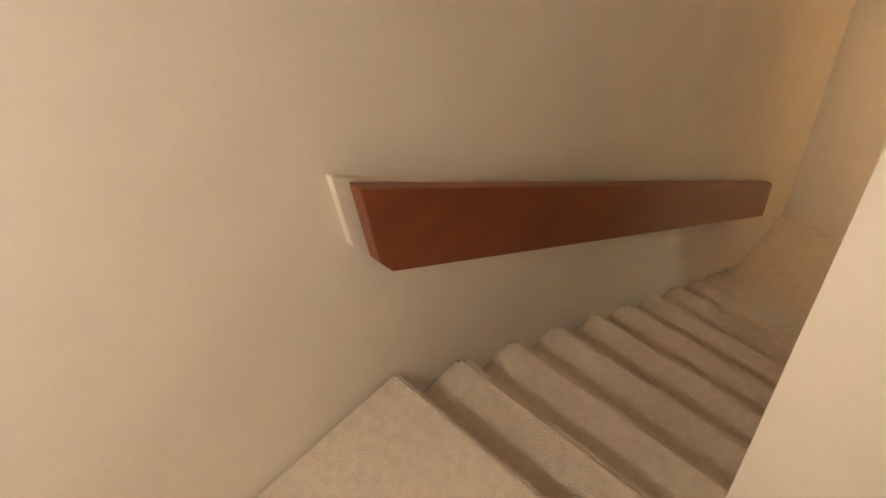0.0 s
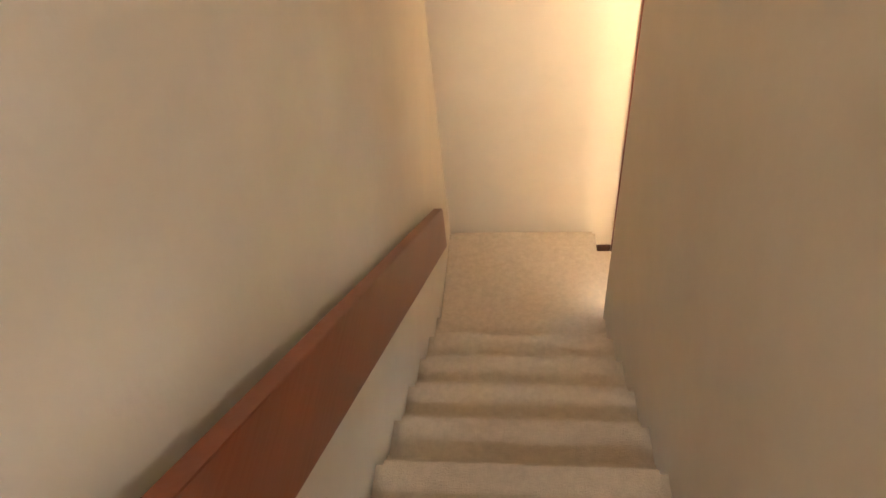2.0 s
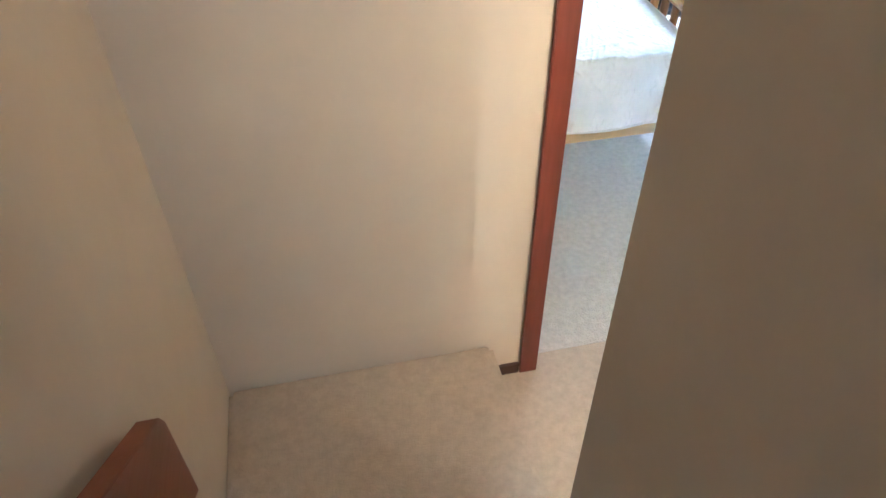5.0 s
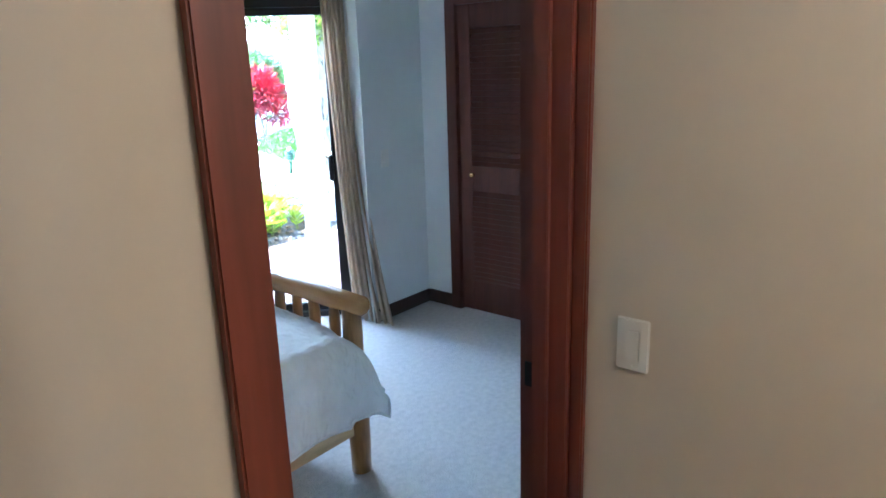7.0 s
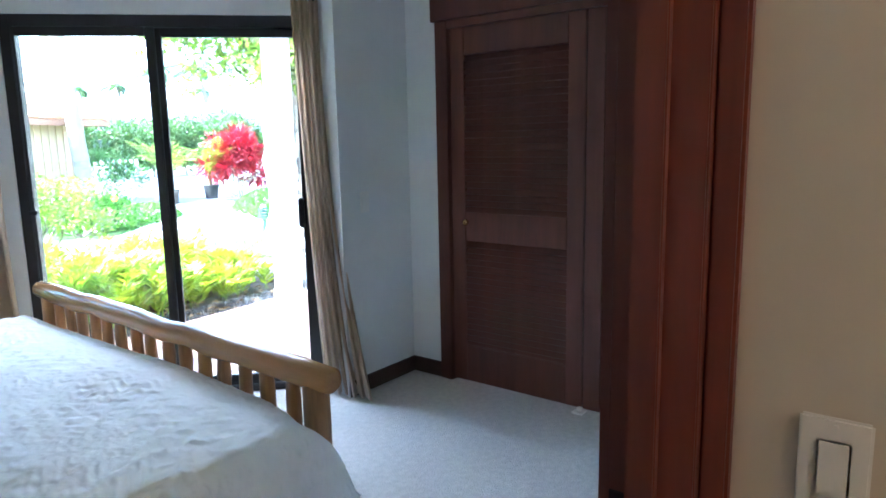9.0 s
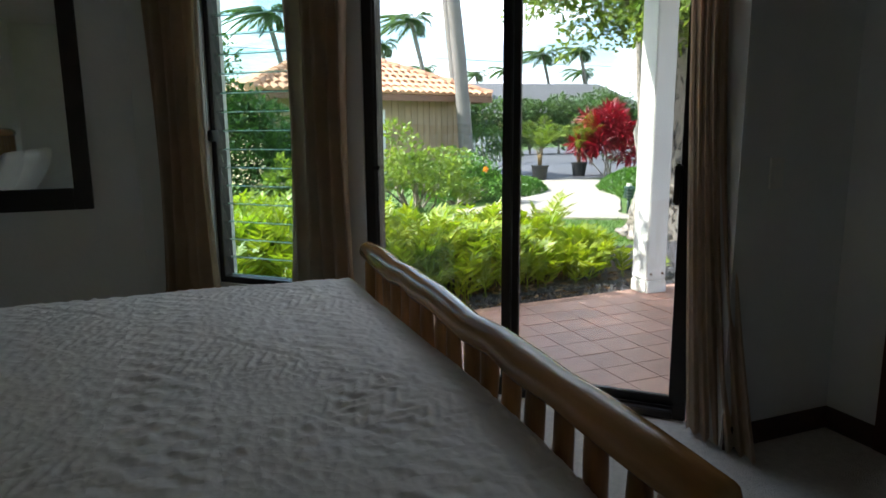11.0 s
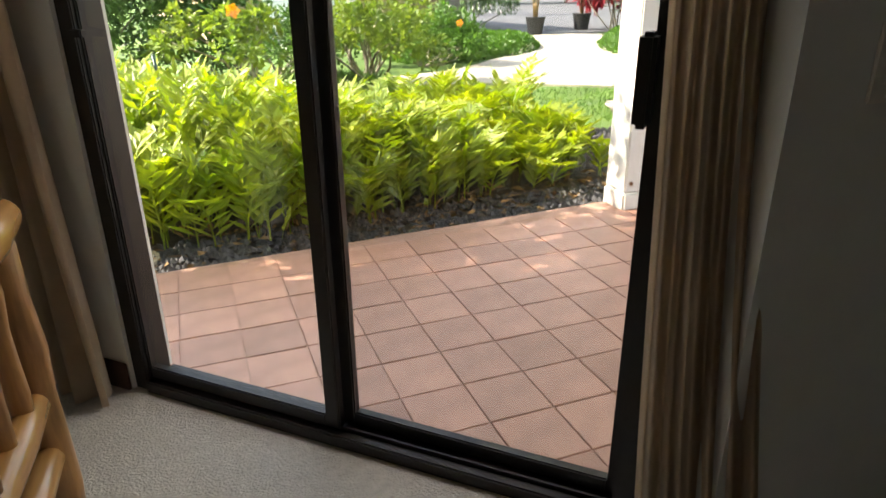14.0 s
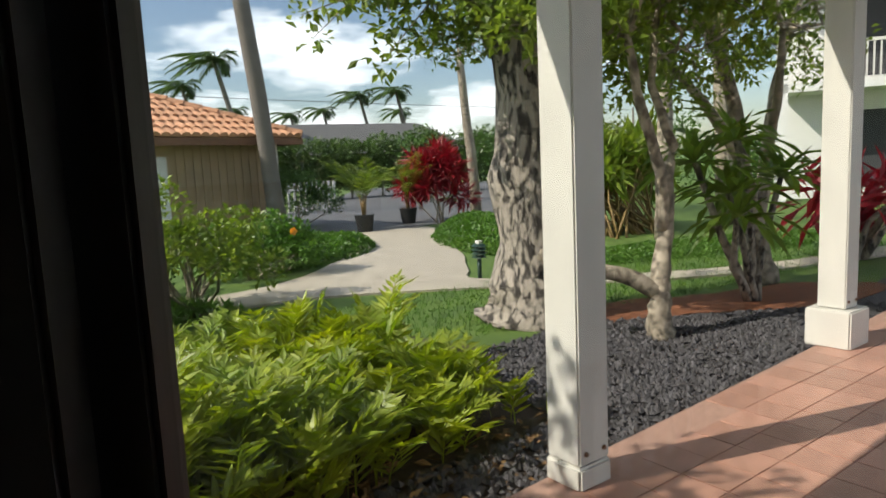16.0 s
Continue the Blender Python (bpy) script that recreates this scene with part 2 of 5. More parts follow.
def spread_mat():
    m = mat("cream_knitted_bedspread", (0.80, 0.79, 0.77), 0.9, var=0.04, scale=5, sheen=0.2, spec=0.2)
    n, l = m.node_tree.nodes, m.node_tree.links
    tc = n.new("ShaderNodeTexCoord")
    sx = n.new("ShaderNodeSeparateXYZ")
    l.new(tc.outputs["Object"], sx.inputs[0])

    def math_node(op, a, b=None):
        k = n.new("ShaderNodeMath")
        k.operation = op
        for i, v in enumerate((a, b)):
            if v is None:
                continue
            if isinstance(v, (int, float)):
                k.inputs[i].default_value = v
            else:
                l.new(v, k.inputs[i])
        return k.outputs[0]
    zig = math_node("PINGPONG", sx.outputs[1], 0.045)
    w1 = math_node("SINE", math_node("MULTIPLY", math_node("ADD", sx.outputs[0], zig), 70.0))
    band = math_node("GREATER_THAN", math_node("SINE", math_node("MULTIPLY", sx.outputs[0], 14.0)), 0.1)
    # diagonal bands of raised leaf rows
    diag = math_node("ADD", math_node("MULTIPLY", sx.outputs[0], 0.64), math_node("MULTIPLY", sx.outputs[1], 0.77))
    cross = math_node("SUBTRACT", math_node("MULTIPLY", sx.outputs[0], 0.77), math_node("MULTIPLY", sx.outputs[1], 0.64))
    chev = math_node("ADD", diag, math_node("PINGPONG", cross, 0.05))
    leafy = math_node("MULTIPLY", math_node("SINE", math_node("MULTIPLY", chev, 52.0)), math_node("SINE", math_node("MULTIPLY", cross, 95.0)))
    leafy = math_node("MULTIPLY", math_node("GREATER_THAN", leafy, 0.15), math_node("GREATER_THAN", math_node("SINE", math_node("MULTIPLY", diag, 21.0)), -0.2))
    ridge = math_node("GREATER_THAN", math_node("SINE", math_node("MULTIPLY", diag, 21.0)), 0.90)
    vo = n.new("ShaderNodeTexVoronoi")
    vo.inputs["Scale"].default_value = 55
    l.new(tc.outputs["Object"], vo.inputs["Vector"])
    nz = n.new("ShaderNodeTexNoise")
    nz.inputs["Scale"].default_value = 18
    l.new(tc.outputs["Object"], nz.inputs["Vector"])
    h = math_node("ADD", math_node("MULTIPLY", w1, band), math_node("MULTIPLY", vo.outputs["Distance"], 0.6))
    h = math_node("ADD", h, math_node("MULTIPLY", nz.outputs[0], 1.5))
    h = math_node("ADD", math_node("MULTIPLY", h, 0.7), math_node("ADD", math_node("MULTIPLY", leafy, 0.9), math_node("MULTIPLY", ridge, 0.8)))
    bp = n.new("ShaderNodeBump")
    bp.inputs["Strength"].default_value, bp.inputs["Distance"].default_value = 0.5, 0.008
    l.new(h, bp.inputs["Height"])
    l.new(bp.outputs[0], n["Principled BSDF"].inputs["Normal"])
    return m


M["spread"] = spread_mat()


# ---- building helpers ----
def part(name, bm, material, parent=None, label="", smooth=False, bevel=0.0):
    me = bpy.data.meshes.new(name)
    if bevel:
        bmesh.ops.bevel(bm, geom=list(bm.edges), offset=bevel, segments=2, affect="EDGES", clamp_overlap=True)
    bm.normal_update()
    bm.to_mesh(me)
    bm.free()
    me.materials.append(material)
    if smooth:
        for pl in me.polygons:
            pl.use_smooth = True
    ob = new(name, me)
    if parent is not None:
        ob.parent = parent
    if label:
        tagged(ob, label)
    return ob


def share(name, mesh, m, parent):
    ob = new(name, mesh)
    ob.parent = parent
    ob.matrix_basis = m
    return ob


def arrays(name, verts, faces, material, parent=None, smooth=False):
    me = bpy.data.meshes.new(name)
    me.from_pydata(np.asarray(verts).tolist(), [], [list(f) for f in faces] if not isinstance(faces, np.ndarray) else faces.tolist())
    me.materials.append(material)
    if smooth:
        me.polygons.foreach_set("use_smooth", [True] * len(me.polygons))
    me.update()
    ob = new(name, me)
    if parent is not None:
        ob.parent = parent
    return ob


def box(bm, lo, hi, m=None):
    vs = [bm.verts.new((x, y, z)) for x in (lo[0], hi[0]) for y in (lo[1], hi[1]) for z in (lo[2], hi[2])]
    for f in ((0, 1, 3, 2), (4, 6, 7, 5), (0, 4, 5, 1), (2, 3, 7, 6), (0, 2, 6, 4), (1, 5, 7, 3)):
        bm.faces.new([vs[i] for i in f])
    if m is not None:
        bmesh.ops.transform(bm, matrix=m, verts=vs)
    return bm


def boxed(lo, hi, m=None):
    return box(bmesh.new(), lo, hi, m)


def prism(poly, z0, z1):
    bm = bmesh.new()
    lo = [bm.verts.new((x, y, z0)) for x, y in poly]
    hi = [bm.verts.new((x, y, z1)) for x, y in poly]
    bm.faces.new(lo[::-1])
    bm.faces.new(hi)
    for i in range(len(poly)):
        j = (i + 1) % len(poly)
        bm.faces.new((lo[i], lo[j], hi[j], hi[i]))
    bmesh.ops.recalc_face_normals(bm, faces=list(bm.faces))
    return bm


def tube(bm, pts, radii, sides=10, wob=0.0, rng=None):
    pts = [Vector(p) for p in pts]
    rings = []
    for i, p in enumerate(pts):
        d = (pts[min(i + 1, len(pts) - 1)] - pts[max(i - 1, 0)]).normalized()
        u = d.cross(Vector((0.13, 0.21, 0.97)))
        if u.length < 0.05:
            u = d.cross(Vector((1, 0, 0)))
        u.normalize()
        v = d.cross(u)
        ring = []
        for k in range(sides):
            a = 2 * math.pi * k / sides
            r = radii[i] * (1 + (rng.uniform(-wob, wob) if rng else 0))
            ring.append(bm.verts.new(p + (u * math.cos(a) + v * math.sin(a)) * r))
        rings.append(ring)
    for a, b in zip(rings, rings[1:]):
        for k in range(sides):
            bm.faces.new((a[k], a[(k + 1) % sides], b[(k + 1) % sides], b[k]))
    bm.faces.new(rings[0][::-1])
    bm.faces.new(rings[-1])
    return bm


def empty(name, at=(0, 0, 0), label="", category="", group="", rz=0.0):
    ob = new(name)
    ob.empty_display_size = 0.1
    ob.matrix_basis = pose(*at, 0, 0, rz)
    return tagged(ob, label, category, group)


def structure(name, bm, material, label, category, smooth=False, bevel=0.0):
    return tagged(part(name, bm, material, None, "", smooth, bevel), label, category, kind="structure")


# ---- setting: stairwell and hall ----
XL, XR = -1.05, -0.13           # stairwell side walls
LZ, RISE, Y1, GOING = 0.187, 0.1769, -0.843, 0.2627
NSTEP = 11
TOPZ = LZ + NSTEP * RISE
YTOP = Y1 - (NSTEP - 1) * GOING + 0.022
YWE = -0.755                    # where the stair wall ends at the landing
CEIL_UP, CEIL = 4.45, 2.44
DX0, DX1 = 0.068, 0.865         # bedroom doorway
HX = 0.868                      # hall wall with the switch

structure("wall_stair_west", boxed((XL - 0.12, -6.2, 0), (XL, 0.0, CEIL_UP)), M["plaster"], "cream textured plaster wall beside the stairs", "wall")
structure("wall_stair_end", prism([(XL - 0.12, 0.0), (DX0 - 0.03, 0.0), (DX0 - 0.03, 0.12), (XL - 0.12, 0.12)], 0, CEIL_UP), M["plaster"], "cream plaster wall at the foot of the stairs", "wall")
structure("wall_stair_east", prism([(XR, YWE), (XR, -3.20), (2.18, -3.20), (2.18, -3.08), (XR + 0.12, -3.08), (XR + 0.12, YWE)], 0, CEIL_UP), M["plaster"], "cream plaster wall between stairs and hall", "wall", bevel=0.012)
structure("wall_hall_east", boxed((HX, -3.0, 0), (HX + 0.12, 0.0, CEIL)), M["plaster"], "cream plaster hall wall with a light switch", "wall")
structure("wall_hall_south", boxed((XR + 0.12, -2.6, 0), (HX, -2.48, CEIL)), M["plaster"], "cream plaster wall closing the hall", "wall")
structure("wall_over_door", boxed((DX0 - 0.03, 0.0, 2.06), (HX + 0.12, 0.12, CEIL_UP)), M["plaster"], "cream plaster wall over the bedroom door", "wall")
structure("ceiling_hall", boxed((XR + 0.12, -2.6, CEIL), (HX + 0.12, 0.0, CEIL + 0.12)), M["ceiling"], "white hall ceiling", "ceiling")
structure("wall_landing_upper", boxed((XR, YWE, CEIL), (XR + 0.118, 0.0, CEIL_UP)), M["plaster"], "cream plaster wall above the hall opening", "wall")
structure("ceiling_stair", boxed((XL - 0.12, -6.2, CEIL_UP), (2.3, 0.12, CEIL_UP + 0.12)), M["ceiling"], "white stairwell ceiling", "ceiling")
structure("wall_upper_south", boxed((XL - 0.12, -6.32, TOPZ), (2.3, -6.2, CEIL_UP)), M["plaster"], "cream plaster wall of the upper landing", "wall")
structure("wall_upper_east", boxed((2.18, -6.2, TOPZ), (2.3, -3.08, CEIL_UP)), M["plaster"], "cream plaster wall of the upper landing", "wall")
structure("floor_upper", prism([(XL, -6.2), (2.3, -6.2), (2.3, -3.19), (XR + 0.01, -3.19), (XR + 0.01, YTOP), (XL, YTOP)], TOPZ - 0.2, TOPZ), M["carpet"], "beige carpet of the upper landing", "floor", bevel=0.015)
structure("floor_hall", boxed((XR - 0.02, -2.6, -0.1), (HX, 0.06, 0.0)), M["carpet"], "beige carpet of the lower hall", "floor")
structure("floor_landing", boxed((XL, Y1 - 0.02, -0.1), (XR + 0.02, 0.0, LZ)), M["carpet"], "beige carpeted stair landing, one step above the hall", "floor", bevel=0.018)

stairs = empty("staircase", (0, 0, 0), "beige carpeted staircase between plaster walls", "stairs")
for k in range(1, NSTEP):
    y0, z0 = Y1 - (k - 1) * GOING, LZ + k * RISE
    bm = boxed((XL + 0.002, y0 - GOING - 0.03, z0 - RISE - 0.02), (XR - 0.002, y0 + 0.022, z0))
    part("step", bm, M["carpet"], stairs, bevel=0.032, smooth=False)

def handrail():
    rail = empty("handrail", (XL, -2, 1.6), "flat red-brown stained board handrail on the stair wall", "handrail")
    inv = Matrix.Translation((-XL, 2, -1.6))
    a, b = Vector((-0.727, 1.038)), Vector((-3.450, 2.918))
    d = (b - a).normalized()
    up = Vector((0.0, 1.0))

    def board(p, q, h, x0, x1, cut):
        # plumb-cut ends, the corners clipped
        pts = [p + d * cut * 0.5, p - up * cut * 0.6, p - up * (h - 0.005), q - up * h - d * cut, q - up * (h - cut), q - up * 0.004, q - d * 0.004]
        bm = bmesh.new()
        lo = [bm.verts.new((x0, v.x, v.y)) for v in pts]
        hi = [bm.verts.new((x1, v.x, v.y)) for v in pts]
        bm.faces.new(lo)
        bm.faces.new(hi[::-1])
        for i in range(len(pts)):
            j = (i + 1) % len(pts)
            bm.faces.new((lo[j], lo[i], hi[i], hi[j]))
        bmesh.ops.recalc_face_normals(bm, faces=list(bm.faces))
        bmesh.ops.transform(bm, matrix=inv, verts=bm.verts)
        return bm
    part("board", board(a, b, 0.272, -1.005, -0.964, 0.035), M["rail"], rail, bevel=0.006)
    part("backing_board", board(b - d * 0.62 - up * 0.03, b + d * 0.03, 0.22, XL + 0.001, -1.026, 0.004), M["plaster"], rail, "pale wooden backing board")
    for i in range(4):
        c = a + d * (0.3 + i * 0.82) - up * 0.13
        bm = boxed((-1.032, c.x - 0.05, c.y - 0.05), (-1.003, c.x + 0.05, c.y + 0.05))
        bmesh.ops.transform(bm, matrix=inv, verts=bm.verts)
        part("bracket", bm, M["rail"], rail)


handrail()

# hall trim
structure("baseboard_landing", boxed((XR + 0.03, -0.014, 0.0), (0.0, -0.001, 0.055)), M["base"], "dark brown baseboard strip beside the door casing", "baseboard", bevel=0.003)
structure("baseboard_hall", boxed((HX - 0.014, -2.48, 0.0), (HX - 0.001, -0.02, 0.085)), M["base"], "dark brown hall baseboard", "baseboard", bevel=0.003)

door = empty("door_1", (0.46, 0, 0), "dark red stained frame of the bedroom doorway", "door frame")
door["kind"] = "structure"


def in_door(bm):
    bmesh.ops.transform(bm, matrix=Matrix.Translation((-0.46, 0, 0)), verts=bm.verts)
    return bm


part("casing", in_door(boxed((0.003, -0.018, 0), (DX0 + 0.002, -0.001, 2.12))), M["trim"], door, bevel=0.003)
part("jamb", in_door(boxed((DX0 - 0.028, 0.0, 0), (DX0, 0.125, 2.05))), M["trim"], door, bevel=0.002)
part("jamb", in_door(boxed((DX1 - 0.03, 0.016, 0), (DX1 + 0.002, 0.125, 2.05))), M["trim"], door, bevel=0.002)
part("stop", in_door(boxed((DX1 - 0.044, 0.06, 0), (DX1 - 0.03, 0.098, 2.04))), M["trim"], door, bevel=0.002)
part("casing", in_door(boxed((DX1 - 0.018, -0.018, 0), (HX - 0.001, 0.015, 2.12))), M["trim"], door, bevel=0.004)
part("casing", in_door(boxed((DX1 - 0.024, 0.124, 0), (DX1 + 0.06, 0.142, 2.12))), M["trim"], door, bevel=0.003)
part("casing", in_door(boxed((DX0 - 0.06, 0.124, 0), (DX0 - 0.004, 0.142, 2.12))), M["trim"], door, bevel=0.003)
part("head_jamb", in_door(boxed((DX0, 0.0, 2.03), (DX1 - 0.03, 0.125, 2.06))), M["trim"], door, bevel=0.002)
part("head_casing", in_door(boxed((DX0 + 0.003, -0.017, 2.05), (DX1 - 0.02, -0.001, 2.12))), M["trim"], door, bevel=0.002)
part("strike_plate", in_door(boxed((DX1 - 0.034, 0.1, 0.9), (DX1 - 0.029, 0.122, 0.96))), M["black"], door, "black metal strike plate")


def switch(name, at, rz, label, m):
    sw = empty(name, at, label, "light switch", rz=rz)
    part("plate", boxed((-0.0355, -0.007, -0.058), (0.0355, 0.0, 0.058)), m, sw, bevel=0.003)
    part("rocker", boxed((-0.0165, -0.0105, -0.033), (0.0165, -0.0065, 0.033)), m, sw, bevel=0.002)
    for z in (-0.048, 0.048):
        bm = bmesh.new()
        bmesh.ops.create_cone(bm, cap_ends=True, segments=10, radius1=0.003, radius2=0.003, depth=0.002, matrix=pose(0, -0.0075, z, 90))
        part("screw", bm, m, sw)
    return sw


switch("light_switch", (HX - 0.001, -0.122, 1.05), -90, "ivory rocker light switch on the cream hall wall", M["switch"])

# ---- setting: bedroom ----
XW, YN, XE, YA = -1.0, 4.72, 3.11, 2.385
SN = Vector((0.6931, 0.7209, 0))           # outward normal of the slanted window wall
SD = Vector((0.7209, -0.6931, 0))          # along it
SC = 3.69
S0 = SN * SC                                # foot of the perpendicular: s = 0


def slant(s, n, z):
    """A point of the slanted wall: s along it, n outward from its inner face, z up."""
    v = S0 + SD * s + SN * n
    return Vector((v.x, v.y, z))


SLM = Matrix(((SD.x, SN.x, 0, S0.x), (SD.y, SN.y, 0, S0.y), (0, 0, 1, 0), (0, 0, 0, 1)))


def s_of(x, y):
    return (Vector((x, y, 0)) - S0).dot(SD)


SL0, SL1 = s_of(1.475, 3.70), s_of(2.585, 2.635)      # slider opening
SM = s_of(2.02, 3.17) - 0.018                                 # meeting stile
WI0, WI1 = s_of(0.79, 4.36), s_of(1.215, 3.95)        # louvred window
SLEFT, SRIGHT = s_of(0.42, 4.72), SL1
TH = 0.165


def swall(name, s0, s1, z0, z1):
    return structure(name, boxed((s0, 0.0, z0), (s1, TH, z1), SLM), M["white"], "white painted slanted wall round the glass door", "wall")


swall("wall_slant_1", SLEFT - 0.1, WI0, 0, CEIL)
swall("wall_slant_2", WI0, WI1, 2.02, CEIL)
swall("wall_slant_3", WI0, WI1, 0, 0.42)
swall("wall_slant_4", WI1, SL0, 0, CEIL)
swall("wall_slant_5", SL0, SL1, 2.09, CEIL)
structure("wall_north", boxed((XW, YN, 0), (0.47, YN + 0.14, CEIL)), M["white"], "white painted bedroom wall with a mirror", "wall")
structure("wall_west", boxed((XW - 0.12, 0.12, 0), (XW, YN + 0.14, CEIL)), M["white"], "white painted bedroom wall behind the bed", "wall")
structure("wall_south_1", boxed((XW, 0.121, 0), (DX0 - 0.062, 0.135, CEIL)), M["white"], "white painted bedroom wall", "wall")
structure("wall_south_2", boxed((DX1 + 0.062, 0.0, 0), (XE + 0.8, 0.135, CEIL)), M["white"], "white painted bedroom wall", "wall")
structure("wall_alcove", prism([(2.54, YA), (3.11, YA), (3.11, YA + 0.13), (2.73, YA + 0.13), (2.705, 2.72), (2.60, 2.625)], 0, CEIL), M["white"], "white painted wall with a light switch beside the curtain", "wall")
structure("wall_closet_1", boxed((XE, 2.162, 0), (XE + 0.12, YA + 0.13, CEIL)), M["white"], "white painted wall beside the closet", "wall")
structure("wall_closet_2", boxed((XE, 0.135, 0), (XE + 0.12, 0.42, CEIL)), M["white"], "white painted wall beside the closet", "wall")
structure("wall_closet_3", boxed((XE, 0.42, 2.06), (XE + 0.12, 2.16, CEIL)), M["white"], "white painted wall above the closet", "wall")
structure("wall_closet_back", boxed((XE + 0.7, 0.135, 0), (XE + 0.82, YA + 0.13, CEIL)), M["white"], "white painted wall at the back of the closet", "wall")
structure("ceiling_bedroom", prism([(XW - 0.12, 0.0), (XE + 0.82, 0.0), (XE + 0.82, YA + 0.13), (2.73, YA + 0.13), (0.47, YN + 0.14), (XW - 0.12, YN + 0.14)], CEIL, CEIL + 0.12), M["ceiling"], "white bedroom ceiling", "ceiling")
q0, q1 = slant(SL1, TH, 0), slant(SLEFT, TH, 0)
structure("floor_bedroom", prism([(XW, 0.06), (XE + 0.7, 0.06), (XE + 0.7, YA), (2.54, YA), (2.6, 2.63), (slant(SL0, 0.02, 0).x, slant(SL0, 0.02, 0).y), (0.42, 4.72), (XW, 4.72)], -0.1, 0.002), M["carpet_room"], "pale grey-beige bedroom carpet", "floor")

structure("baseboard_alcove", boxed((2.545, YA - 0.014, 0), (XE - 0.001, YA - 0.001, 0.095)), M["base"], "dark brown baseboard under the white wall", "baseboard", bevel=0.003)
structure("baseboard_closet", boxed((XE - 0.014, 2.165, 0), (XE - 0.001, YA - 0.015, 0.095)), M["base"], "dark brown baseboard beside the closet", "baseboard", bevel=0.003)
structure("baseboard_north", boxed((XW, YN - 0.014, 0), (0.42, YN - 0.001, 0.095)), M["base"], "dark brown baseboard under the mirror wall", "baseboard", bevel=0.003)
structure("baseboard_slant", boxed((SLEFT, -0.014, 0), (SL0 - 0.005, -0.001, 0.095), SLM), M["base"], "dark brown baseboard under the window", "baseboard", bevel=0.003)
switch("light_switch", (2.715, YA - 0.001, 1.085), 0, "white rocker light switch on the white bedroom wall", M["switch"])


# ---- closet ----
def louver_door(y0, y1, x, knob_y):
    d = empty("closet_door", (x, (y0 + y1) / 2, 0), "mahogany louvred closet door, closed", "closet door", "closet doors")
    w = (y1 - y0) / 2
    st = 0.095
    for a, b in ((-w, -w + st), (w - st, w)):
        part("stile", boxed((0, a, 0.012), (0.034, b, 2.045)), M["closet"], d, bevel=0.003)
    for z0, z1 in ((0.012, 0.235), (0.845, 1.018), (1.87, 2.045)):
        part("rail", boxed((0.002, -w + st, z0), (0.032, w - st, z1)), M["closet"], d, bevel=0.003)
    bm = boxed((-0.026, -w + st - 0.004, -0.003), (0.026, w - st + 0.004, 0.003), pose(0, 0, 0, 0, -56, 0))
    first = part("slat", bm, M["closet"], d)
    z, n = 0.245, 0
    first.matrix_basis = pose(0.017, 0, z)
    while z < 1.86:
        z += 0.0345
        if 0.84 < z < 1.02:
            z = 1.03
        share("slat", first.data, pose(0.017, 0, z), d)
    if knob_y is not None:
        bm = bmesh.new()
        bmesh.ops.create_uvsphere(bm, u_segments=16, v_segments=10, radius=0.017, matrix=Matrix.Translation((-0.022, knob_y - (y0 + y1) / 2, 0.955)))
        bmesh.ops.create_cone(bm, cap_ends=True, segments=12, radius1=0.009, radius2=0.007, depth=0.024, matrix=pose(-0.008, knob_y - (y0 + y1) / 2, 0.955, 0, 90))
        part("knob", bm, M["brass"], d, "brass knob", smooth=True)
    return d


louver_door(1.252, 2.075, XE + 0.004, 1.965)
louver_door(0.425, 1.246, XE + 0.004, None)
cf = empty("closet_frame", (XE, 1.25, 0), "mahogany casing round the closet doors", "door frame")
cf["kind"] = "structure"
part("casing", boxed((-0.020, 0.828, 0), (-0.001, 0.91, 2.06)), M["closet"], cf, bevel=0.003)
part("casing", boxed((-0.020, -0.905, 0), (-0.001, -0.825, 2.06)), M["closet"], cf, bevel=0.003)
part("header", boxed((-0.032, -0.93, 2.06), (-0.001, 0.932, 2.19)), M["closet"], cf, bevel=0.004)
part("header_lip", boxed((-0.02, -0.825, 2.015), (-0.001, 0.828, 2.059)), M["closet"], cf, bevel=0.003)
part("jamb", boxed((0.0, 0.826, 0), (0.12, 0.9115, 2.06)), M["closet"], cf)
part("jamb", boxed((0.0, -0.829, 0), (0.12, -0.826, 2.06)), M["closet"], cf)
part("head_jamb", boxed((0.045, -0.825, 2.0), (0.12, 0.825, 2.059)), M["closet"], cf)
stopper = empty("floor_guide", (XE - 0.03, 1.245, 0.002), "small white floor guide between the closet doors", "door guide")
part("base", boxed((-0.035, -0.03, 0), (0.03, 0.03, 0.012)), M["switch"], stopper, bevel=0.003)
part("pin", boxed((-0.012, -0.012, 0.011), (0.012, 0.012, 0.03)), M["switch"], stopper, bevel=0.003)


# ---- sliding glass door ----
def local(bm):
    bmesh.ops.transform(bm, matrix=SLM, verts=bm.verts)
    return bm


slider = empty("window_1", (0, 0, 0), "dark bronze aluminium sliding glass door to the patio", "sliding door")
slider["kind"] = "structure"
slider.matrix_basis = SLM
FW = 0.055
part("frame_side", boxed((SL0, 0.01, 0), (SL0 + FW, 0.11, 2.09)), M["bronze"], slider, bevel=0.004)
part("frame_side", boxed((SL1 - FW, 0.01, 0), (SL1, 0.11, 2.09)), M["bronze"], slider, bevel=0.004)
part("frame_head", boxed((SL0 + FW, 0.01, 2.03), (SL1 - FW, 0.11, 2.09)), M["bronze"], slider, bevel=0.004)
part("frame_sill", boxed((SL0 + FW, 0.0, 0), (SL1 - FW, 0.12, 0.04)), M["bronze"], slider, bevel=0.004)
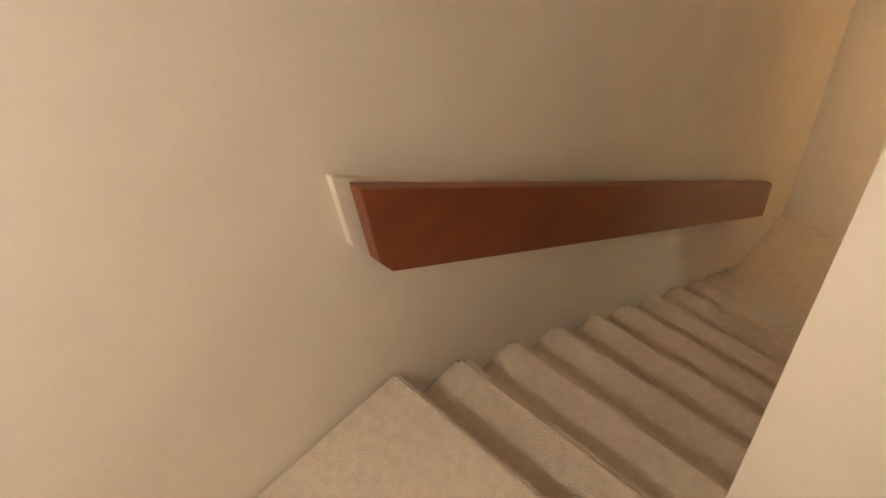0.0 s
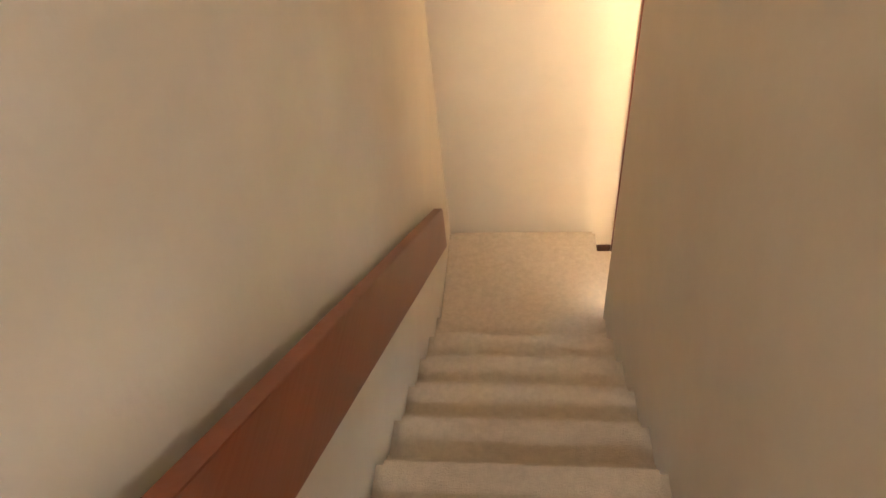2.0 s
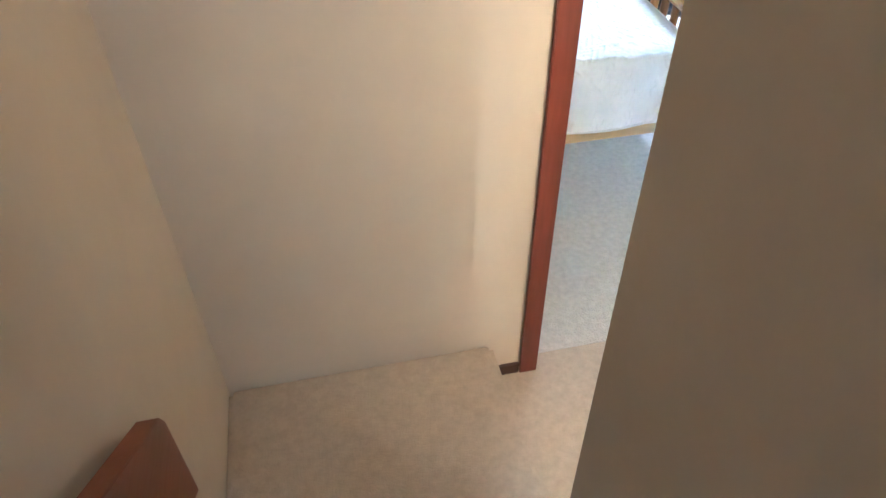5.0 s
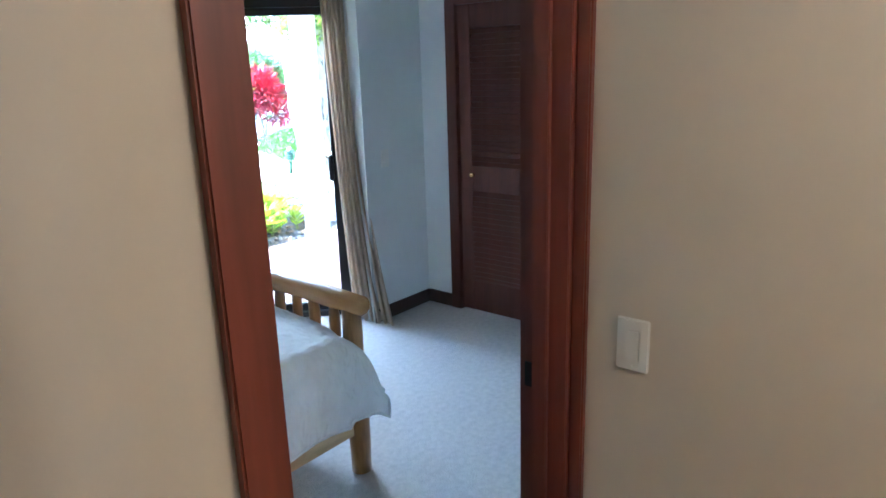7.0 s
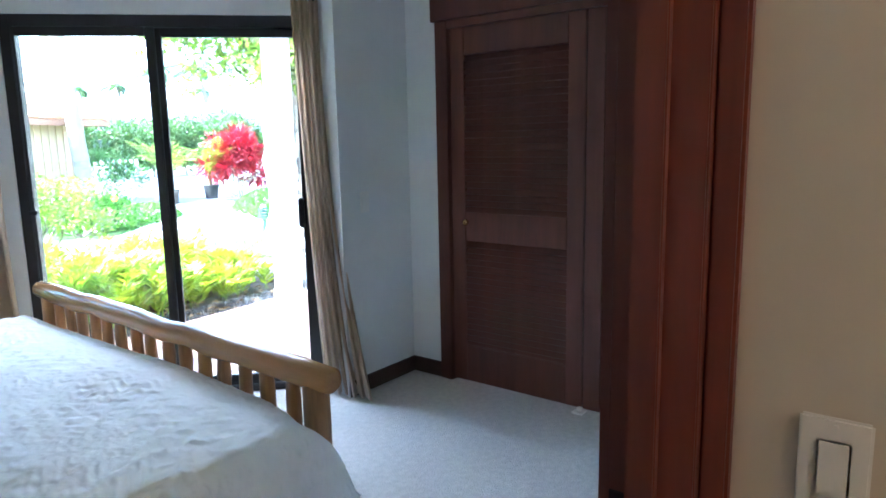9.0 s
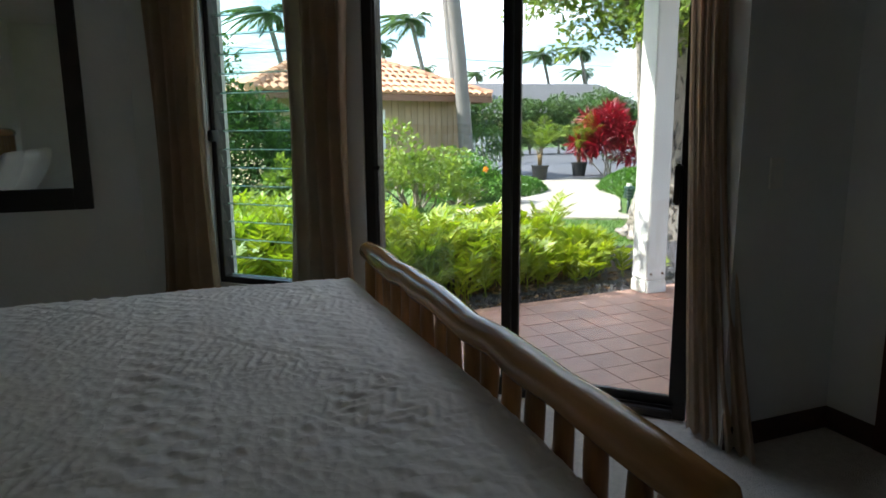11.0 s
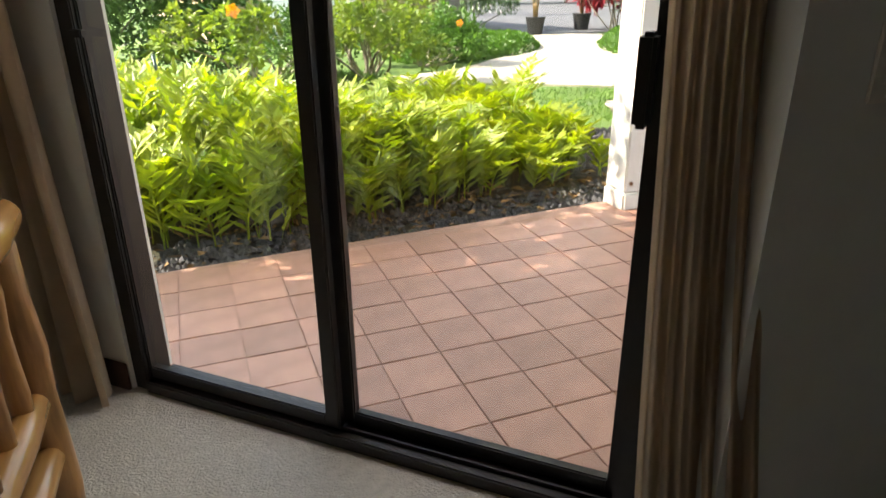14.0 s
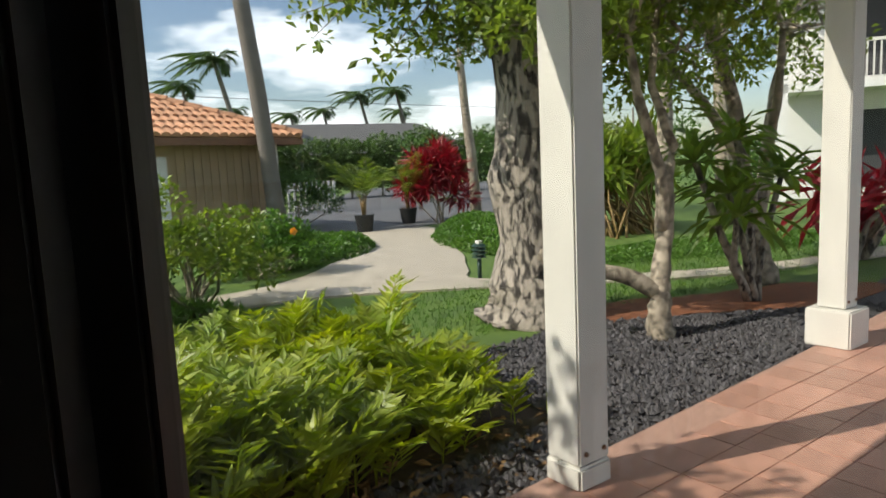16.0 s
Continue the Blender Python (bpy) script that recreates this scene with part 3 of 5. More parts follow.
for nn in (0.03, 0.07):
    part("track", boxed((SL0 + FW, nn, 0.04), (SL1 - FW, nn + 0.006, 0.052)), M["bronze"], slider)


def sash(s0, s1, n0, label, glass):
    p = part("sash", boxed((s0, n0, 0.045), (s0 + 0.045, n0 + 0.03, 2.03)), M["bronze"], slider, label, bevel=0.004)
    part("stile", boxed((s1 - 0.045, n0, 0.045), (s1, n0 + 0.03, 2.03)), M["bronze"], p, bevel=0.004)
    part("bottom_rail", boxed((s0 + 0.045, n0, 0.045), (s1 - 0.045, n0 + 0.03, 0.085)), M["bronze"], p, bevel=0.004)
    part("top_rail", boxed((s0 + 0.045, n0, 1.985), (s1 - 0.045, n0 + 0.03, 2.03)), M["bronze"], p, bevel=0.004)
    g = part("pane", boxed((s0 + 0.04, n0 + 0.012, 0.08), (s1 - 0.04, n0 + 0.017, 1.99)), glass, p, "clear glass pane")
    g.visible_shadow = False
    return p


sash(SL0 + 0.02, SM + 0.002, 0.022, "fixed glass sash", M["glass"])
right = sash(SM - 0.016, SL1 - 0.03, 0.060, "sliding sash with a black handle", M["glass"])
hs = SL1 - 0.085
part("handle", boxed((hs - 0.012, 0.0, 0.94), (hs + 0.02, 0.055, 1.11)), M["black"], right, "black pull handle", bevel=0.008)
part("latch", boxed((SL0 + 0.045, 0.0, 1.065), (SL0 + 0.085, 0.02, 1.085)), M["black"], slider, "small black latch", bevel=0.003)
scr = part("screen", boxed((SM + 0.02, 0.101, 0.06), (SL1 - 0.05, 0.103, 2.02)), M["screen"], slider, "fine insect screen")
scr.visible_shadow = False

# louvred window
lou = empty("window_2", (0, 0, 0), "jalousie window with glass louvres in a dark frame", "window")
lou["kind"] = "structure"
lou.matrix_basis = SLM
for a, b in ((WI0, WI0 + 0.035), (WI1 - 0.035, WI1)):
    part("frame_side", boxed((a, 0.02, 0.42), (b, 0.10, 2.02)), M["bronze"], lou, bevel=0.003)
for a, b in ((0.42, 0.455), (1.985, 2.02)):
    part("frame_rail", boxed((WI0 + 0.035, 0.02, a), (WI1 - 0.035, 0.10, b)), M["bronze"], lou, bevel=0.003)
for a, b in ((WI0 - 0.05, WI0 - 0.002), (WI1 + 0.002, WI1 + 0.05)):
    part("casing", boxed((a, -0.016, 0.4), (b, -0.001, 2.05)), M["post"], lou, "white painted casing", bevel=0.003)
blade = boxed((WI0 + 0.036, -0.003, -0.055), (WI1 - 0.036, 0.003, 0.055), None)
first = part("louver", blade, M["jalousie"], lou, "clear glass louvre")
first.visible_shadow = False
first.matrix_basis = pose(0, 0.06, 0.51, 22)
lip = part("ground_edge", boxed((WI0 + 0.036, -0.0035, -0.060), (WI1 - 0.036, 0.0035, -0.0552)), M["glassedge"], first, "pale ground glass edge")
for i in range(1, 15):
    o = share("louver", first.data, pose(0, 0.06, 0.51 + i * 0.1, 22), lou)
    o.visible_shadow = False
    share("ground_edge", lip.data, pose(0, 0, 0), o)
part("crank", boxed((WI0 + 0.02, -0.03, 1.2), (WI0 + 0.05, 0.02, 1.26)), M["black"], lou, "black louvre crank", bevel=0.005)


# ---- curtains ----
def curtain(s0, s1, n0, z1, folds, flare, seed, label, sway=0.0):
    rng = random.Random(seed)
    bm = bmesh.new()
    nu, nv = folds * 10, 24
    ph = [rng.uniform(0.7, 1.3) for _ in range(folds + 2)]
    grid = []
    for j in range(nv + 1):
        v = j / nv
        row = []
        for i in range(nu + 1):
            u = i / nu
            w = 1.0 - 0.18 * math.sin(v * math.pi * 0.9)
            sm = (s0 + s1) / 2
            f0, f1 = flare
            s = sm + (u - 0.5) * (s1 - s0) * w + (f0 + (f1 - f0) * u) * (1 - v) ** 2
            k = u * folds
            amp = 0.032 * ph[int(k)] * (0.75 + 0.25 * (1 - v))
            nval = n0 - 0.01 + amp * math.sin(k * 2 * math.pi + 0.5 * math.sin(v * 3 + seed)) + 0.012 * math.sin(k * 3.1 + v * 4) + sway * u * (1 - v) ** 2
            row.append(bm.verts.new(slant(s, nval, 0.015 + v * (z1 - 0.015))))
        grid.append(row)
    for a, b in zip(grid, grid[1:]):
        for i in range(nu):
            bm.faces.new((a[i], a[i + 1], b[i + 1], b[i]))
    bmesh.ops.solidify(bm, geom=list(bm.faces), thickness=0.003)
    top = empty("curtain", tuple(slant((s0 + s1) / 2, n0, 0.0)), label, "curtain", "curtains")
    bmesh.ops.transform(bm, matrix=top.matrix_basis.inverted(), verts=bm.verts)
    part("cloth", bm, M["curtain"], top, smooth=True)
    return top


CN = -0.085
sr = s_of(2.53, 2.57)
curtain(sr - 0.085, sr + 0.09, CN, 2.15, 6, (0.09, 0.17), 3, "taupe curtain gathered beside the glass door", -0.2)
curtain(s_of(1.12, 3.9), s_of(1.41, 3.63), CN, 2.15, 5, (-0.02, 0.02), 5, "taupe curtain gathered between window and glass door")
curtain(s_of(0.50, 4.50), s_of(0.80, 4.22), CN, 2.15, 5, (-0.03, 0.02), 8, "taupe curtain gathered beside the louvred window")


def rod(s0, s1, label):
    r = empty("curtain_rod", tuple(slant((s0 + s1) / 2, CN, 2.17)), label, "curtain rod", "curtain rods")
    inv = r.matrix_basis.inverted()

    def tr(bm):
        bmesh.ops.transform(bm, matrix=inv, verts=bm.verts)
        return bm
    part("pole", tr(tube(bmesh.new(), [slant(s0, CN, 2.17), slant(s1, CN, 2.17)], [0.012, 0.012], 12)), M["black"], r, smooth=True)
    for s in (s0, s1):
        bm = bmesh.new()
        bmesh.ops.create_uvsphere(bm, u_segments=14, v_segments=10, radius=0.026, matrix=Matrix.Translation(slant(s, CN, 2.17)))
        part("finial", tr(bm), M["black"], r, smooth=True)
    for s in (s0 + 0.04, s1 - 0.04):
        part("bracket", tr(tube(bmesh.new(), [slant(s, CN, 2.165), slant(s, -0.002, 2.165)], [0.007, 0.012], 8)), M["black"], r)


rod(s_of(1.42, 3.62) - 0.03, sr + 0.03, "black curtain rod with ball finials over the glass door")
rod(s_of(0.47, 4.53), s_of(1.22, 3.81), "black curtain rod with ball finials over the louvred window")


# ---- bed ----
BX0, BX1, BY0, BY1, BZ = -0.82, 1.235, 1.215, 3.17, 0.665
FX0, FX1 = 1.295, 1.365      # footboard axis at its two ends


def fx(y):
    return FX0 + (FX1 - FX0) * (y - 1.12) / 2.1


bed = empty("bed", (0.2, 2.15, 0), "king bed with a varnished pine log frame", "bed")
BI = Matrix.Translation((-0.2, -2.15, 0))


def bedpart(name, bm, m, label="", smooth=True, parent=None):
    bmesh.ops.transform(bm, matrix=BI, verts=bm.verts)
    return part(name, bm, m, parent or bed, label, smooth)


rng = random.Random(11)


def log(p, q, r, m, name, n=9, bend=0.01, sides=14):
    p, q = Vector(p), Vector(q)
    pts, rad = [], []
    for i in range(n + 1):
        u = i / n
        b = Vector((rng.uniform(-bend, bend), rng.uniform(-bend, bend), rng.uniform(-bend, bend))) if 0 < i < n else Vector()
        pts.append(p.lerp(q, u) + b)
        rad.append(r * rng.uniform(0.93, 1.07) * (0.9 if i in (0, n) else 1))
    d = (q - p).normalized()
    pts = [p - d * 0.012] + pts + [q + d * 0.012]
    rad = [rad[0] * 0.72] + rad + [rad[-1] * 0.72]
    return bedpart(name, tube(bmesh.new(), pts, rad, sides), m)


def board_end(x_of, y0, y1, top, posts, low):
    log((x_of(y0), y0 - 0.03, top), (x_of(y1), y1 + 0.05, top), 0.043, M["log"], "top_rail", 14, 0.006, 18)
    for y in (y0 + 0.04, y1 - 0.05):
        log((x_of(y), y, 0.0), (x_of(y), y, top - 0.03), 0.043, M["logv"], "post", 6, 0.003)
    for z in low:
        log((x_of(y0) + 0.0, y0 + 0.08, z), (x_of(y1), y1 - 0.09, z), 0.036, M["log"], "lower_rail", 12, 0.004)
    for i in range(posts):
        y = y0 + 0.15 + (y1 - y0 - 0.3) * i / (posts - 1)
        log((x_of(y), y, low[-1]), (x_of(y) + rng.uniform(-.006, .006), y, top - 0.02), 0.023, M["logv"], "spindle", 5, 0.003, 10)


board_end(fx, 1.185, 3.2, 0.745, 15, (0.22, 0.36))
board_end(lambda y: -0.90, 1.11, 3.2, 1.25, 15, (0.3, 0.55))
for y in (BY0 + 0.0, BY1 - 0.02):
    bedpart("side_rail", boxed((-0.85, y - 0.012, 0.19), (1.25, y + 0.022, 0.36)), M["pine"], "pale pine side board", smooth=False)
bedpart("box_spring", boxed((-0.84, BY0 + 0.04, 0.2), (1.12, BY1 - 0.04, 0.40)), M["pillow"], "white box spring", smooth=False)
mattress = bmesh.new()
box(mattress, (-0.83, BY0 + 0.03, 0.405), (1.12, BY1 - 0.03, BZ - 0.03))
bmesh.ops.bevel(mattress, geom=list(mattress.edges), offset=0.06, segments=3, affect="EDGES")
bedpart("mattress", mattress, M["pillow"], "white mattress")


def tufts(a, b):
    # raised chevrons, diagonal ridges and rows of small leaves in the weave
    d, c = 0.64 * a + 0.77 * b, 0.77 * a - 0.64 * b
    row = math.floor(d / 0.30)
    u = d / 0.30 - row
    if row % 2:
        zig = abs((c / 0.11) % 1.0 - 0.5) * 0.11
        k = ((d + zig * 1.6) / 0.052) % 1.0
        h = max(0.0, math.sin(k * math.pi * 2)) * (1 if 0.1 < u < 0.9 else 0)
    else:
        i = math.floor(d / 0.05)
        k = (c / 0.075 + 0.5 * (i % 2)) % 1.0
        v = (d / 0.05) % 1.0
        h = max(0.0, 1.0 - abs(k - 0.45) * 2.6 - abs(v - 0.5) * 1.3) * 1.4
    if u < 0.05 or u > 0.95:
        h += 0.8
    worn = min(1.0, max(0.0, 0.55 + 1.6 * noise.noise(Vector((a * 4, b * 4, 5.0)))))
    return h * worn * (0.8 + 0.6 * noise.noise(Vector((a * 23, b * 23, 1.0)))) + 0.5 * noise.noise(Vector((a * 31, b * 60, 3.0)))


def bedspread():
    n = 380
    x0, x1, y0, y1 = -0.6, BX1 - 0.01, BY0 - 0.02, BY1 + 0.02
    rr = 0.10
    drop = 0.42
    L = 2 * drop + (y1 - y0)
    W = drop * 0.72 + (x1 - x0)
    vs, fs = [], []
    rg = random.Random(4)
    for i in range(n + 1):
        for j in range(n + 1):
            a = -drop + L * j / n               # across
            b = W * i / n                       # along, from head to foot
            hang_y = max(0.0, -a, a - (y1 - y0))
            hang_x = max(0.0, b - (x1 - x0))
            x, y = x0 + min(b, x1 - x0), y0 + min(max(a, 0), y1 - y0)
            side = -1 if a < 0 else 1
            near = max(0.0, 1 - (y - y0) / 0.45)
            x = x0 + (x - x0) * (1 + (0.03 - 0.07 * near * near) / (x1 - x0))

            def fold(h):
                if h <= 0:
                    return 0.0, 0.0
                t = min(h / rr, 1.57)
                return rr * 0.55 * math.sin(t), (rr * (1 - math.cos(t)) if h < rr * 1.57 else rr + (h - rr * 1.57))
            oy, dy = fold(hang_y)
            ox, dx = fold(hang_x)
            dz = max(dy, dx) if not (dy and dx) else math.hypot(dy, dx) * 0.92
            if dy and dx:
                ox += (0.16 if a < 0 else 0.03) * min(dy, dx) / drop * 1.5
                oy += 0.06 * min(dy, dx) / drop
            if hang_y > 0.05:
                oy += 0.018 * math.sin(b * 11 + 1.3 * math.sin(b * 3.1)) * min(1, hang_y / 0.25)
            crown = 0.05 * (1 - ((x - 0.3) / 1.2) ** 2) * (1 - ((y - 2.15) / 1.2) ** 4)
            wr = 0.006 * noise.noise(Vector((x * 5, y * 5, 0.3))) + 0.010 * noise.noise(Vector((x * 1.7, y * 1.7, 2.0)))
            tuft = 0.006 * tufts(a, b)
            if hang_y > 0.08:
                oy += tuft
            elif hang_x > 0.08:
                ox += tuft
            vs.append((x + ox, y + side * oy, BZ - 0.035 + crown + wr + (tuft if hang_x + hang_y < 0.08 else 0.0) - dz))
    for i in range(n):
        for j in range(n):
            k = i * (n + 1) + j
            fs.append((k, k + 1, k + n + 2, k + n + 1))
    ob = arrays("bedspread", vs, fs, M["spread"], smooth=True)
    md = ob.modifiers.new("thick", "SOLIDIFY")
    md.thickness, md.offset = 0.006, 1
    rim = [j for j in range(0, n + 1, 4)]
    edge = [vs[i * (n + 1)] for i in rim] + [vs[n * (n + 1) + j] for j in rim[1:]] + [vs[i * (n + 1) + n] for i in rim[-2::-1]]
    part("hem", tube(bmesh.new(), [Vector(p) for p in edge], [0.006] * len(edge), 6), M["pillow"], ob, "stitched white hem", smooth=True)
    return tagged(ob, "cream knitted bedspread with zigzag pattern draped over the bed", "bedspread")


bedspread()


def pillow(at, rx, rz, label):
    bm = bmesh.new()
    bmesh.ops.create_grid(bm, x_segments=18, y_segments=14, size=0.5)
    top = bmesh.ops.duplicate(bm, geom=list(bm.faces) + list(bm.edges) + list(bm.verts))
    dup = {g for g in top["geom"] if isinstance(g, bmesh.types.BMVert)}
    for v in bm.verts:
        u, w = v.co.x * 2, v.co.y * 2
        h = 0.085 * max(0, (1 - u * u)) ** 0.45 * max(0, (1 - w * w)) ** 0.45
        v.co = Vector((u * 0.33 * (1 - 0.06 * w * w), w * 0.24 * (1 - 0.06 * u * u), -h if v in dup else h))
    bmesh.ops.remove_doubles(bm, verts=list(bm.verts), dist=0.002)
    bmesh.ops.recalc_face_normals(bm, faces=list(bm.faces))
    ob = part("pillow", bm, M["pillow"], None, "", True)
    ob.matrix_basis = pose(*at, rx, 0, rz)
    return tagged(ob, label, "pillow", "pillows")


for i, yy in enumerate((1.5, 2.15, 2.8)):
    pillow((-0.66, yy, 0.9), 62, -90, "white cotton pillow leaning on the headboard")

# ---- mirror ----
mir = empty("wall_mirror", (-0.28, YN, 1.45), "wall mirror in a wide black frame", "mirror")
part("glass", boxed((-0.36, -0.014, -0.5), (0.36, -0.008, 0.5)), M["mirror"], mir, "silvered glass")
for lo, hi in (((-0.45, -0.03, -0.62), (-0.36, -0.001, 0.62)), ((0.36, -0.03, -0.62), (0.45, -0.001, 0.62)), ((-0.36, -0.03, -0.62), (0.36, -0.001, -0.5)), ((-0.36, -0.03, 0.5), (0.36, -0.001, 0.62))):
    part("frame", boxed(lo, hi), M["mframe"], mir, bevel=0.004)

# ---- outside: ground and paving ----
GZ = -0.12
structure("ground", prism([(-400, 2.3), (600, 2.3), (600, 700), (-400, 700)], GZ - 0.3, GZ), M["lawn"], "mown green lawn reaching to the horizon", "ground")


def edge_y(x):
    return 4.727 + 0.0486 * (x - 2.3)


structure("patio_slab", prism([(-1.2, 2.2), (13, 2.2), (13, edge_y(13)), (-1.2, edge_y(-1.2))], -0.4, -0.0275), M["grout"], "patio slab of brown grout under the terracotta tiles", "pavement")


def blob(points, z0, z1, name, material, label, category, seed=1, rough=0.12):
    rg = random.Random(seed)
    out = []
    n = len(points)
    for i in range(n):
        a, b = Vector(points[i]), Vector(points[(i + 1) % n])
        p0, p3 = Vector(points[i - 1]), Vector(points[(i + 2) % n])
        for k in range(6):
            t = k / 6
            v = 0.5 * ((2 * a) + (b - p0) * t + (2 * p0 - 5 * a + 4 * b - p3) * t * t + (3 * a - p0 - 3 * b + p3) * t ** 3)
            out.append((v.x + rg.uniform(-rough, rough) * 0.4, v.y + rg.uniform(-rough, rough) * 0.4))
    return structure(name, prism(out, z0, z1), material, label, category)


structure("soil_bed", prism([(-4, 4.2), (4.6, edge_y(4.6) - 0.02), (5.4, 6.2), (5.0, 7.6), (3.5, 8.9), (0, 9.6), (-4, 9.6)], GZ - 0.2, GZ + 0.02), M["soil"], "dark mulched soil bed under the ferns", "ground")
structure("gravel_bed", prism([(4.3, edge_y(4.3) - 0.02), (11, edge_y(11) - 0.02), (10.5, 5.75), (8.3, 5.55), (7.2, 6.35), (6.3, 6.9), (5.3, 6.6), (4.7, 5.8)], GZ - 0.2, GZ + 0.024), M["gravel"], "grey lava gravel bed beside the patio", "ground")
blob([(6.5, 6.5), (7.3, 6.2), (8.3, 5.5), (9.6, 5.5), (9.2, 6.2), (8.1, 6.6), (7.0, 7.1)], GZ - 0.2, GZ + 0.03, "red_soil_patch", M["redsoil"], "bare red volcanic soil under the trees", "ground", 3)
blob([(3.2, 10.6), (5.2, 10.9), (6.6, 12.0), (8.0, 13.6), (8.9, 15.6), (10.9, 15.6), (9.8, 13.6), (8.5, 11.2), (7.6, 9.9), (7.3, 9.0), (9.9, 7.25), (14, 6.3), (14, 5.9), (9.6, 6.9), (7.0, 8.6), (5.2, 9.7), (3.2, 9.9)], GZ - 0.2, GZ + 0.028, "garden_path", M["path"], "pale concrete garden path curving past the lawn", "pavement", 2, 0.02)
structure("road", prism([(7.5, 15.7), (14.0, 16.2), (40, 30), (40, 42), (24, 42), (9, 21.5)], GZ - 0.2, GZ + 0.016), M["asphalt"], "grey asphalt drive beyond the garden path", "road")


# ---- posts and patio roof ----
def post(at, w, d, base_w, base_h, label):
    p = empty("patio_post", (at[0], at[1], -0.03), label, "post", "patio posts")
    part("shaft", boxed((-w / 2, -d / 2, base_h), (w / 2, d / 2, 2.62)), M["post"], p, bevel=0.008)
    part("foot", boxed((-base_w / 2, -base_w / 2, 0), (base_w / 2, base_w / 2, base_h - 0.004)), M["post"], p, bevel=0.012)
    for s in (-1, 1):
        bm = bmesh.new()
        bmesh.ops.create_cone(bm, cap_ends=True, segments=8, radius1=0.012, radius2=0.009, depth=0.012, matrix=pose(s * w * 0.3, -d / 2 - 0.004, base_h + 0.05, 90))
        part("bolt", bm, M["fascia"], p, "rusty bolt")
    return p


post((4.038, 4.71), 0.185, 0.185, 0.20, 0.11, "white painted wooden patio post with a short foot")
post((6.86, 4.87), 0.185, 0.185, 0.30, 0.27, "white painted wooden patio post on a square block")
structure("patio_beam", boxed((0.2, 4.72, 2.60), (13, 4.92, 2.85)), M["post"], "white painted beam along the patio edge", "beam")
structure("patio_roof", prism([(-2, 2.2), (13, 2.2), (13, 5.45), (-2, 5.0)], 2.851, 2.97), M["ceiling"], "white boarded patio roof", "roof")


# ---- foliage helpers ----
def leaf_arrays(P, D, U, L, W, fold=0.25):
    """Folded leaves: base P, direction D, up U (unit rows), length L, width W."""
    S = np.cross(D, U)
    S /= np.linalg.norm(S, axis=1, keepdims=True) + 1e-9
    N = np.cross(S, D)
    L, W = np.asarray(L)[:, None], np.asarray(W)[:, None]
    mid = P + D * L * 0.45 + N * W * fold
    v = np.stack([P, mid - S * W * 0.5, P + D * L, mid + S * W * 0.5, P + D * L * 0.42], 1).reshape(-1, 3)
    k = np.arange(len(P))[:, None] * 5
    f = np.concatenate([k + np.array([[0, 4, 1]]), k + np.array([[1, 4, 2]]), k + np.array([[0, 3, 4]]), k + np.array([[4, 3, 2]])])
    return v, f


def unit(a):
    return a / (np.linalg.norm(a, axis=1, keepdims=True) + 1e-9)


def joined(parts_):
    vs, fs, o = [], [], 0
    for v, f in parts_:
        vs.append(v)
        fs.append(np.asarray(f) + o)
        o += len(v)
    return np.concatenate(vs), np.concatenate(fs)


RG = np.random.default_rng(7)


def clump_leaves(centers, radii, count, L, W, rg, flat=0.75, inner=0.35):
    """Leaves gathered in uneven clumps round the given centres."""
    C = np.asarray(centers, float)
    R = np.asarray(radii, float)
    idx = rg.choice(len(C), count, p=R ** 2 / (R ** 2).sum())
    d = unit(rg.normal(size=(count, 3)))
    r = R[idx] * rg.uniform(inner, 1.0, count) ** 0.6
    P = C[idx] + d * r[:, None] * np.array([1, 1, flat])
    D = unit(d * 0.7 + rg.normal(size=(count, 3)) * 0.6 + np.array([0, 0, 0.1]))
    U = unit(np.array([[0, 0, 1.0]]) + rg.normal(size=(count, 3)) * 0.45)
    return leaf_arrays(P, D, U, L * rg.uniform(0.6, 1.25, count), W * rg.uniform(0.7, 1.2, count))


def scatter_clumps(rg, n, lo, hi, r0, r1):
    return rg.uniform(lo, hi, (n, 3)), rg.uniform(r0, r1, n)


